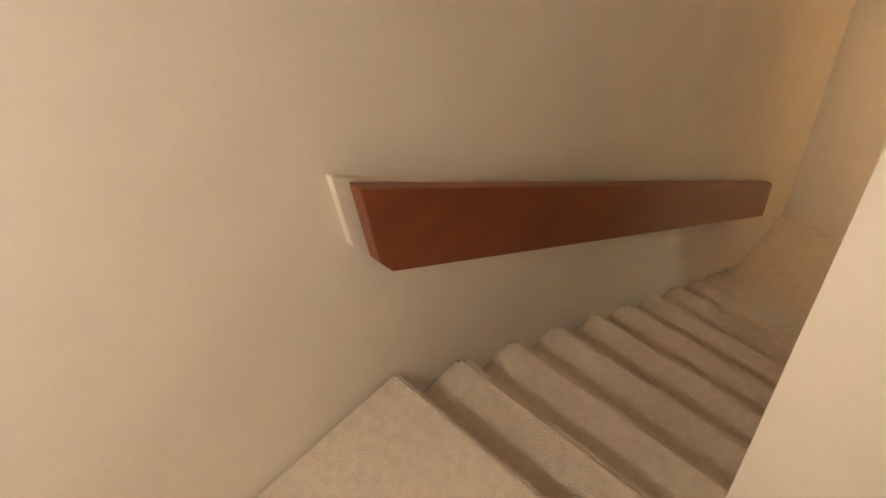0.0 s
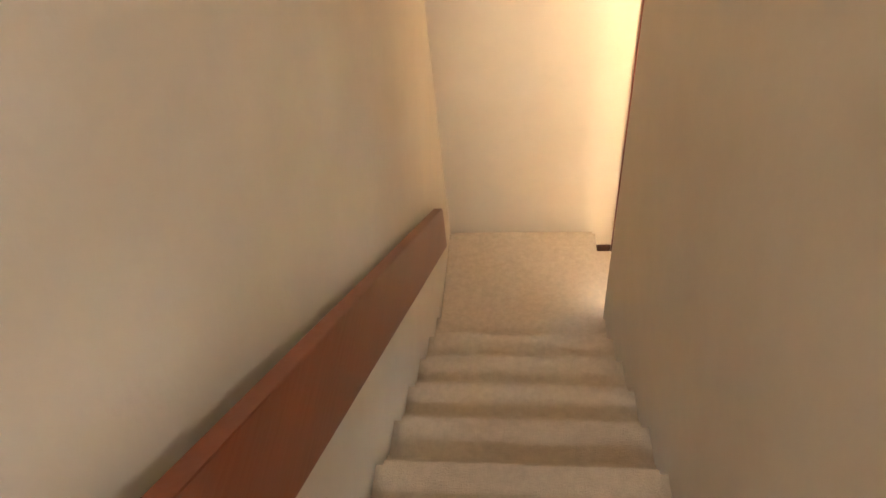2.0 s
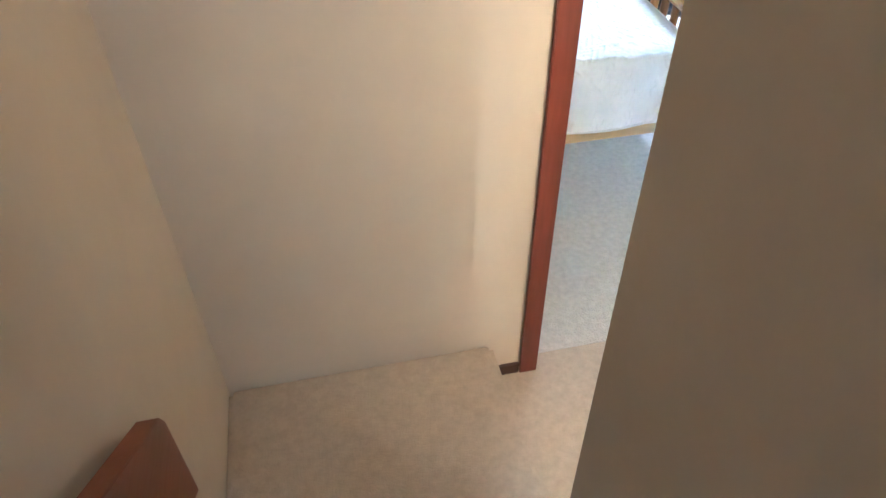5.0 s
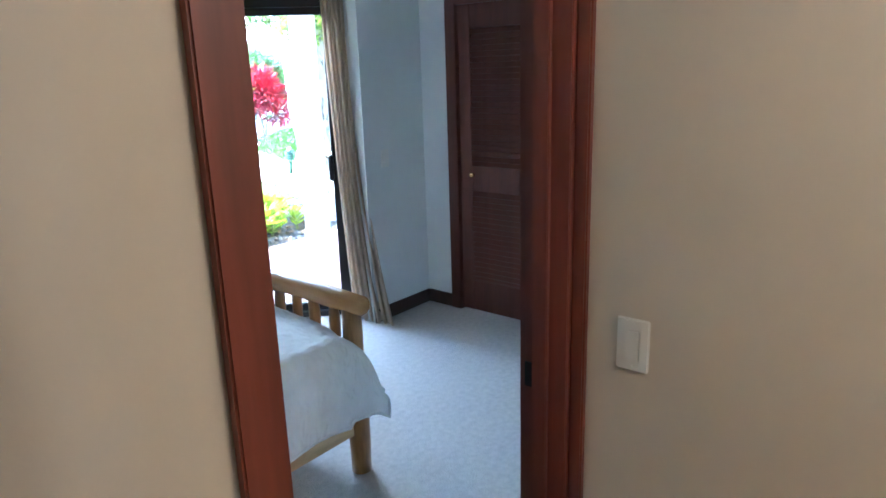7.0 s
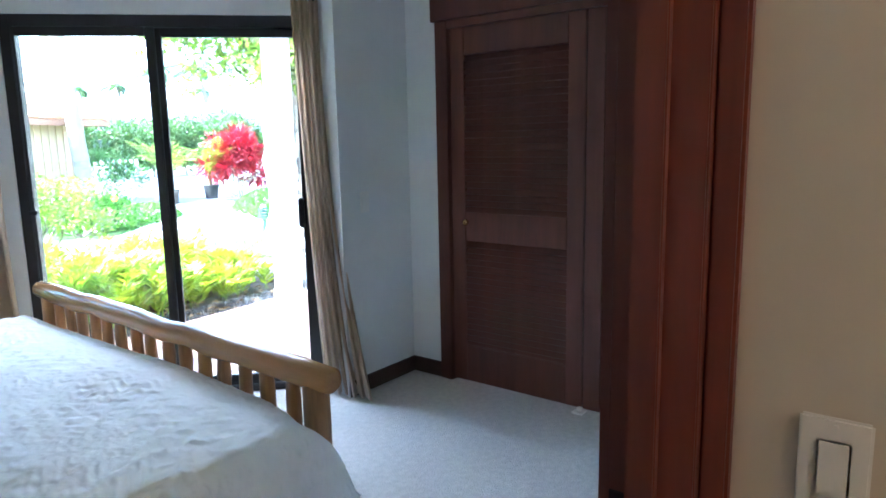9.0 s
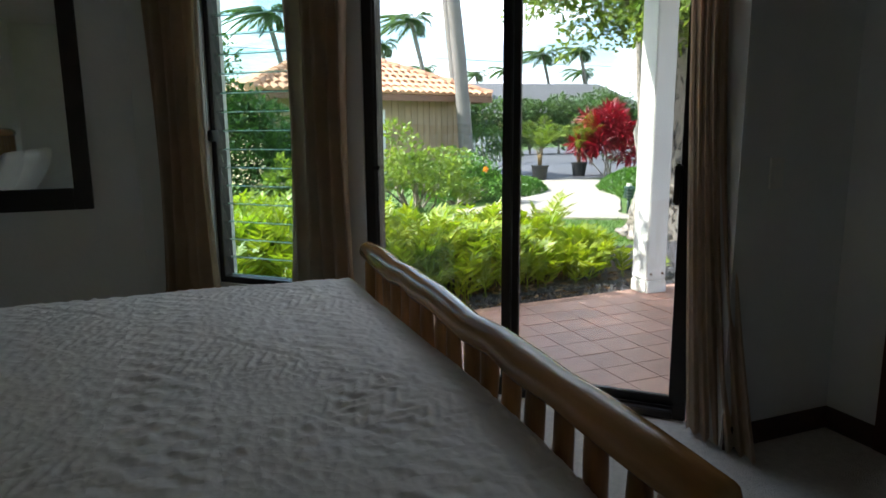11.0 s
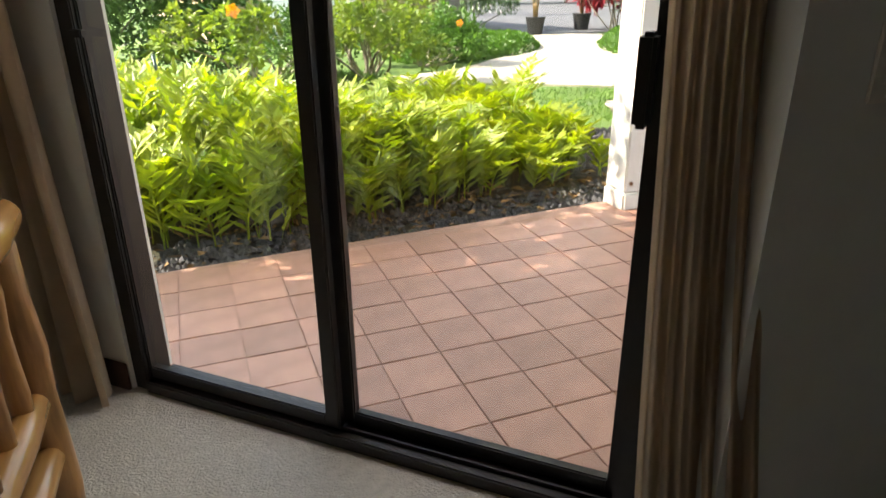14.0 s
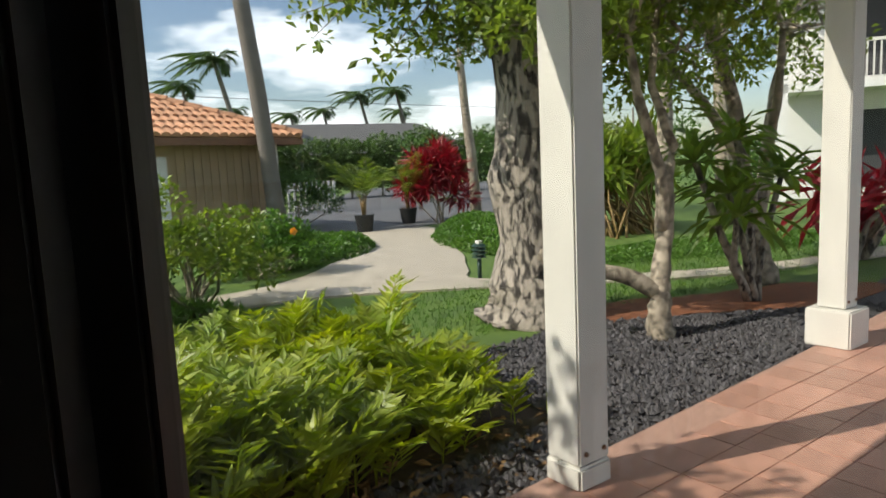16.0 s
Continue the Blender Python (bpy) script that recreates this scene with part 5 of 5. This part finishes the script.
def palm(name, at, height, lean, r0, r1, nfr, length, seed, label, leaflets=26, wind=(-0.45, -0.1), lw=0.055, ll=0.75, z0=GZ, category="palm tree", group="coconut palms"):
    rg = np.random.default_rng(seed)
    rr = random.Random(seed)
    top = empty(name, (at[0], at[1], z0), label, category, group)
    n = 12
    pts = [Vector((lean[0] * (i / n) ** 1.4, lean[1] * (i / n) ** 1.4, height * i / n)) for i in range(n + 1)]
    rad = [r0 * 1.5] + [r0 + (r1 - r0) * i / n for i in range(1, n + 1)]
    part("trunk", tube(bmesh.new(), pts, rad, 14, 0.04, rr), M["palmbark"], top, smooth=True)
    out = []
    for i in range(nfr):
        az = 2 * math.pi * i / nfr + rg.uniform(-0.3, 0.3)
        frond(out, np.array(pts[-1]), az, length * rg.uniform(0.8, 1.1), rg.uniform(0.35, 0.95), rg.uniform(0.05, 0.75), rg, leaflets, lw, ll, wind)
    v, f = joined(out)
    arrays("crown", v, f, M["palm"], top)
    return top


palm("coconut_palm", (7.85, 17.05), 9.5, (-1.25, -0.5), 0.20, 0.14, 18, 3.4, 71, "tall coconut palm with a grey ringed trunk beside the hut", lw=0.06, ll=0.9)
palm("coconut_palm", (10.6, 24.0), 11.0, (-1.2, 0), 0.22, 0.15, 18, 3.4, 72, "tall slim coconut palm behind the hut")
far = palm("coconut_palm", (21.4, 55.2), 10.2, (-2.0, 0), 0.26, 0.17, 22, 3.0, 73, "windblown coconut palm in the distance", 30, (-0.42, -0.12), 0.11, 1.05)
for x, y, s, rz in ((21.5, 65.5, 0.92, 8), (41.3, 68, 0.92, -9), (37.2, 70, 0.76, 12), (33.8, 71, 0.72, 5), (44.9, 66, 0.95, -6), (21.7, 75.7, 0.78, 10), (28.8, 73.6, 0.78, 7), (8.2, 46, 0.85, -5), (-6, 50, 1.0, 6), (50, 74, 0.8, 3)):
    o = copy_thing(far, pose(x, y, GZ, 0, 0, rz) @ Matrix.Diagonal((s, s, s, 1)))
    o.scale = (s, s, s)


def potted(at, seed, label):
    p = empty("potted_palm", (at[0], at[1], GZ + 0.028), label, "potted palm", "potted palms")
    bm = bmesh.new()
    bmesh.ops.create_cone(bm, cap_ends=True, segments=22, radius1=0.17, radius2=0.22, depth=0.36, matrix=Matrix.Translation((0, 0, 0.18)))
    part("pot", bm, M["potblack"], p, "black plastic pot", smooth=False)
    bm = bmesh.new()
    bmesh.ops.create_cone(bm, cap_ends=True, segments=22, radius1=0.232, radius2=0.232, depth=0.035, matrix=Matrix.Translation((0, 0, 0.36)))
    part("rim", bm, M["potblack"], p)
    rr = random.Random(seed)
    bm = bmesh.new()
    rg = np.random.default_rng(seed)
    out = []
    for i in range(5):
        q = Vector((rr.uniform(-0.12, 0.12), rr.uniform(-0.12, 0.12), rr.uniform(0.7, 1.0)))
        tube(bm, [(q.x * 0.3, q.y * 0.3, 0.3), (q.x * 0.6, q.y * 0.6, 0.6), q], [0.025, 0.02, 0.014], 7)
        for k in range(4):
            frond(out, np.array(q), rr.uniform(0, 6.28), rr.uniform(0.6, 0.95), rr.uniform(0.5, 0.8), rr.uniform(1.1, 1.7), rg, 18, 0.04, 0.3, (-0.08, 0))
    part("stem", bm, M["cane"], p, smooth=True)
    v, f = joined(out)
    arrays("fronds", v, f, M["lightleaf"], p)


potted((9.49, 16.0), 81, "young palm in a black plastic pot by the path")
potted((11.22, 16.8), 82, "small young palm in a black plastic pot by the drive")

# ---- path light, stake, valve cover ----
pl = empty("path_light", (7.22, 9.2, GZ), "green metal path light with louvred head", "garden light")
part("stem", tube(bmesh.new(), [(0, 0, 0), (0, 0, 0.28)], [0.028, 0.028], 12), M["lampgreen"], pl, smooth=True)
for i in range(4):
    bm = bmesh.new()
    bmesh.ops.create_cone(bm, cap_ends=True, segments=18, radius1=0.095, radius2=0.06, depth=0.03, matrix=Matrix.Translation((0, 0, 0.30 + i * 0.048)))
    part("louver", bm, M["lampgreen"], pl)
part("core", tube(bmesh.new(), [(0, 0, 0.27), (0, 0, 0.5)], [0.04, 0.04], 12), M["switch"], pl, "pale lamp core")
st = empty("garden_stake", (1.62, 6.6, GZ), "thin dark green stake among the ferns", "stake")
part("rod", tube(bmesh.new(), [(0, 0, 0), (-0.03, 0.02, 0.85)], [0.014, 0.012], 8), M["lampgreen"], st, smooth=True)
vc = empty("valve_cover", (1.40, 5.02, GZ + 0.02), "round grey concrete valve cover in the soil", "valve cover")
bm = bmesh.new()
bmesh.ops.create_cone(bm, cap_ends=True, segments=24, radius1=0.13, radius2=0.125, depth=0.05, matrix=Matrix.Translation((0, 0, 0.005)))
part("ring", bm, M["path"], vc)
bm = bmesh.new()
bmesh.ops.create_cone(bm, cap_ends=True, segments=24, radius1=0.10, radius2=0.10, depth=0.012, matrix=Matrix.Translation((0, 0, 0.034)))
part("lid", bm, M["path"], vc)

# ---- hut with the clay roof ----
HD = Vector((0.967, 0.254, 0))
HA = math.degrees(math.atan2(HD.y, HD.x))
hut = empty("garden_hut", (8.35, 18.04, GZ), "tan board-and-batten hut with an orange clay tile roof", "hut", rz=HA)
HW, HDEP, HH = 6.05, 5.0, 2.26
part("wall", boxed((-HW, 0, 0), (0, 0.12, HH)), M["siding"], hut)
part("wall", boxed((-HW, HDEP - 0.12, 0), (0, HDEP, HH)), M["siding"], hut)
part("wall", boxed((-0.12, 0.12, 0), (0, HDEP - 0.12, HH)), M["siding"], hut)
part("wall", boxed((-HW, 0.12, 0), (-HW + 0.12, HDEP - 0.12, HH)), M["siding"], hut)
bat = part("batten", boxed((-0.03, -0.03, 0), (0.03, 0.0, HH - 0.04)), M["siding"], hut)
bat.matrix_basis = pose(-0.35, 0, 0)
x = -0.55
while x > -HW + 0.05:
    if not (-3.85 < x < -2.75 or -5.1 < x < -4.3):
        share("batten", bat.data, pose(x, 0, 0), hut)
    x -= 0.2
part("corner_board", boxed((-0.11, -0.035, 0), (0.02, 0.0, HH)), M["post"], hut, "white corner board")
hd = part("door", boxed((-3.80, -0.05, 0.0), (-2.80, 0.0, 1.87)), M["door_white"], hut, "white flush door", bevel=0.005)
part("knob", boxed((-3.72, -0.09, 0.85), (-3.66, -0.05, 0.97)), M["black"], hd)
hd2 = part("door", boxed((-5.05, -0.05, 0.0), (-4.35, 0.0, 1.96)), M["door_white"], hut, "white flush door", bevel=0.005)
mb = part("meter_box", boxed((-4.26, -0.12, 1.0), (-4.0, -0.02, 1.75)), M["door_white"], hut, "white electric meter box", bevel=0.01)
part("conduit", tube(bmesh.new(), [(-4.13, -0.06, 0), (-4.13, -0.06, 1.0)], [0.03, 0.03], 8), M["door_white"], hut)
OV, RH = 0.45, 1.25
EZ = HH - 0.02
e = [(-HW - OV, -OV), (OV, -OV), (OV, HDEP + OV), (-HW - OV, HDEP + OV)]
hipx = (HDEP / 2 + OV)
r0, r1 = (-HW - OV + hipx, HDEP / 2), (OV - hipx, HDEP / 2)
bm = bmesh.new()
ev = [bm.verts.new((*q, EZ)) for q in e]
rv = [bm.verts.new((*r0, EZ + RH)), bm.verts.new((*r1, EZ + RH))]
for q in ((ev[0], ev[1], rv[1], rv[0]), (ev[2], ev[3], rv[0], rv[1]), (ev[1], ev[2], rv[1]), (ev[3], ev[0], rv[0]), (ev[3], ev[2], ev[1], ev[0])):
    bm.faces.new(q)
roof = part("roof", bm, M["rooftile"], hut, "orange clay barrel tile roof")
part("fascia", boxed((-HW - OV, -OV - 0.02, EZ - 0.16), (OV, -OV + 0.01, EZ + 0.0)), M["fascia"], hut, "brown fascia board")
part("fascia", boxed((OV - 0.01, -OV, EZ - 0.16), (OV + 0.02, HDEP + OV, EZ)), M["fascia"], hut, "brown fascia board")


def barrel(w, ln):
    bm = bmesh.new()
    n = 6
    rows = []
    for yy, k in ((0, 1.0), (ln, 0.82)):
        rows.append([bm.verts.new((-math.cos(math.pi * i / n) * w * 0.5 * k, yy, math.sin(math.pi * i / n) * w * 0.42 * k)) for i in range(n + 1)])
    for i in range(n):
        bm.faces.new((rows[0][i], rows[0][i + 1], rows[1][i + 1], rows[1][i]))
    bm.faces.new(rows[0][::-1])
    return bm


TW, TL = 0.225, 0.40
slope = math.degrees(math.atan2(RH, hipx))
first = part("roof_tile", barrel(TW, TL * 1.12), M["rooftile"], roof)
sl_len = math.hypot(RH, hipx)
count = 0
used = False
for j in range(int(sl_len / TL)):
    yy = -OV + j * TL * math.cos(radians(slope)) - 0.03
    zz = EZ + 0.02 + j * TL * math.sin(radians(slope))
    inset = j * TL * math.cos(radians(slope))
    xa, xb = -HW - OV + inset + 0.1, OV - inset - 0.05
    k = int((xb - xa) / TW)
    for i in range(k + 1):
        m = pose(xa + (i + 0.5) * (xb - xa) / (k + 1), yy, zz + random.uniform(-0.006, 0.006), slope - 2, 0, random.uniform(-1.5, 1.5))
        if not used:
            first.matrix_basis = m
            used = True
        elif count < 240:
            share("roof_tile", first.data, m, roof)
        count += 1
bm = bmesh.new()
for a, b in ((e[0], r0), (e[1], r1), (r0, r1)):
    za, zb = (EZ + 0.06 if a in e else EZ + RH + 0.05), EZ + RH + 0.05
    p, q = Vector((*a, za)), Vector((*b, zb))
    nseg = max(3, int((q - p).length / 0.38))
    for i in range(nseg):
        tube(bm, [p.lerp(q, i / nseg), p.lerp(q, (i + 1.1) / nseg)], [0.13, 0.105], 8)
part("ridge_tiles", bm, M["rooftile"], roof)

# ---- distance ----
rgd = np.random.default_rng(90)
n = 60
xs = np.linspace(0, 1, n)
C = np.stack([11 + xs * 26, 33 - xs * 5.0, np.full(n, 1.05)], 1) + rgd.normal(size=(n, 3)) * 0.18
C2 = C + np.array([0, 0, 1.15])
allc = np.concatenate([C, C2])
v, f = clump_leaves(allc, np.full(len(allc), 0.85), 32000, 0.22, 0.13, rgd, 0.8, 0.2)
hedge = empty("hedge", (22, 31, GZ), "tall clipped green hedge along the drive", "hedge")
arrays("foliage", v - np.array([22, 31, GZ]), f, M["hedge"], hedge)
bm = bmesh.new()
rr = random.Random(5)
for i in range(40):
    c = C[rr.randrange(n)]
    tube(bm, [(c[0] - 22, c[1] - 31, 0), (c[0] - 22 + rr.uniform(-.2, .2), c[1] - 31, 1.1)], [0.06, 0.04], 6)
part("stem", bm, M["branch"], hedge)

fence = empty("picket_fence", (11.4, 24.5, GZ), "low white picket fence behind the hut", "fence")
pk = part("picket", boxed((-0.05, -0.02, 0), (0.05, 0.02, 1.05)), M["post"], fence)
for i in range(1, 9):
    share("picket", pk.data, pose(i * 0.24, i * 0.04, 0), fence)
part("rail", boxed((-0.1, 0.02, 0.75), (2.0, 0.05, 0.84), pose(0, 0.0, 0, 0, 0, 9)), M["post"], fence)


def far_house(at, w, d, h, rh, rz, name, roofm, label):
    hs_ = empty(name, (at[0], at[1], GZ), label, "house", rz=rz)
    part("wall", boxed((-w / 2, 0, 0), (w / 2, d, h)), M["siding"], hs_)
    bm = bmesh.new()
    a = [bm.verts.new(q) for q in ((-w / 2 - .6, -.6, h), (w / 2 + .6, -.6, h), (w / 2 + .6, d + .6, h), (-w / 2 - .6, d + .6, h))]
    b = [bm.verts.new((-w / 2 + d * 0.4, d / 2, h + rh)), bm.verts.new((w / 2 - d * 0.4, d / 2, h + rh))]
    for q in ((a[0], a[1], b[1], b[0]), (a[2], a[3], b[0], b[1]), (a[1], a[2], b[1]), (a[3], a[0], b[0]), (a[3], a[2], a[1], a[0])):
        bm.faces.new(q)
    part("roof", bm, roofm, hs_)
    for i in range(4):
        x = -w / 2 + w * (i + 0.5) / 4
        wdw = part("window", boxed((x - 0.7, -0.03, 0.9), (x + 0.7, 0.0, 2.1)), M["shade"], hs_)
    return hs_


far_house((33, 56), 22, 9, 2.7, 3.0, -8, "house", M["darkroof"], "long house with a grey shingle roof in the distance")
far_house((24, 52), 8, 7, 2.6, 2.4, -5, "house", M["darkroof"], "house with a grey shingle roof behind the hedge")


def condo():
    b = empty("apartment_building", (25.5, 4.6, GZ), "white two-storey apartment building with railed balconies", "building", rz=-62)
    part("wall", boxed((-9, 0, 0), (9, 6, 6.2)), M["balcony"], b)
    for z in (2.9, 5.9):
        part("slab", boxed((-9, -1.5, z), (9, -0.002, z + 0.22)), M["balcony"], b)
    bm = boxed((-9.5, -2.0, 6.2), (9.5, 6.5, 6.4))
    part("roof", bm, M["fascia"], b)
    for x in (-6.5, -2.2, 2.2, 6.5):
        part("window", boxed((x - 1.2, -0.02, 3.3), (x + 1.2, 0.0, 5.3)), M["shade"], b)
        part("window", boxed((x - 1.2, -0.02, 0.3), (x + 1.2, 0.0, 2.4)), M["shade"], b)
    for x in (-9, -4.5, 0, 4.5, 9):
        part("column", boxed((x - 0.15, -1.5, 0), (x + 0.15, -1.2, 6.2)), M["balcony"], b)
    rl = part("railing", boxed((-9, -1.5, 4.02), (9, -1.44, 4.1)), M["post"], b)
    bal = part("baluster", boxed((-0.02, -1.49, 3.1), (0.02, -1.45, 4.02)), M["post"], rl)
    bal.matrix_basis = pose(-8.9, 0, 0)
    for i in range(1, 119):
        share("baluster", bal.data, pose(-8.9 + i * 0.15, 0, 0), rl)


condo()

# woods that close the horizon
n = 420
C = np.stack([rgd.uniform(-70, 130, n), rgd.uniform(95, 120, n), rgd.uniform(0.5, 3.6, n)], 1)
v, f = clump_leaves(C, rgd.uniform(1.2, 2.8, n), 16000, 0.9, 0.5, rgd, 0.7, 0.2)
tagged(arrays("far_woods", v, f, M["hedge"]), "distant line of green trees", "woods", kind="stuff")
n = 70
C = np.stack([rgd.uniform(12, 40, n), rgd.uniform(16, 26, n), rgd.uniform(0.3, 2.2, n)], 1)
C = C[(C[:, 1] < 30 - 0.35 * C[:, 0]) & (C[:, 0] > 16)]
v, f = clump_leaves(C, np.full(len(C), 1.0), 5000, 0.2, 0.1, rgd, 0.8, 0.2)
tagged(arrays("garden_shrubbery", v, f, M["shrub"]), "dark green shrubbery before the apartment building", "shrubs", kind="stuff")

wire = empty("power_line", (0, 40, 6.3), "thin overhead power line", "power line")
part("cable", tube(bmesh.new(), [(-30 + i * 10, i * 1.5, 0.02 * (i - 5) ** 2) for i in range(11)], [0.022] * 11, 6), M["black"], wire)
for px_ in (-30, 70):
    part("pole", tube(bmesh.new(), [(px_, 0 if px_ < 0 else 15, -6.42), (px_, 0 if px_ < 0 else 15, 0.8)], [0.16, 0.12], 10), M["bark"], wire, "wooden utility pole")

# ---- patio tiles ----
patio = bpy.data.objects["patio_slab"]
TS = 0.2135
bm = boxed((-TS / 2 + 0.002, -TS / 2 + 0.002, 0), (TS / 2 - 0.002, TS / 2 - 0.002, 0.014))
first = part("tile", bm, M["tile"], patio, bevel=0.002)
first.matrix_basis = pose(1.612 + TS / 2, 3.80 + TS / 2, -0.036)
rest = []
count = 0
for i in range(-12, 46):
    for j in range(-8, 10):
        cx, cy = 1.612 + (i + 0.5) * TS, 3.80 + (j + 0.5) * TS
        if (i, j) == (0, 0) or cy + TS / 2 > edge_y(cx) - 0.002:
            continue
        if Vector((cx, cy, 0)).dot(SN) < SC + 0.10 and cx < 2.9 or cy < 2.62:
            continue
        m = pose(cx, cy, -0.036 + random.uniform(-0.001, 0.001), random.uniform(-0.25, 0.25), random.uniform(-0.25, 0.25), random.uniform(-0.4, 0.4))
        if cx < 6.6 and count < 299:
            share("tile", first.data, m, patio)
            count += 1
        else:
            rest.append(m)
vs, fs = [], []
h = TS / 2 - 0.003
for m in rest:
    k = len(vs)
    for x, y, z in ((-h, -h, 0), (h, -h, 0), (h, h, 0), (-h, h, 0), (-h, -h, 0.014), (h, -h, 0.014), (h, h, 0.014), (-h, h, 0.014)):
        vs.append(tuple(m @ Vector((x, y, z))))
    fs += [(k + 4, k + 5, k + 6, k + 7), (k, k + 1, k + 5, k + 4), (k + 1, k + 2, k + 6, k + 5), (k + 2, k + 3, k + 7, k + 6), (k + 3, k, k + 4, k + 7)]
far_tiles = arrays("tile_field", vs, fs, M["tile"], patio)
far_tiles["kind"] = "stuff"
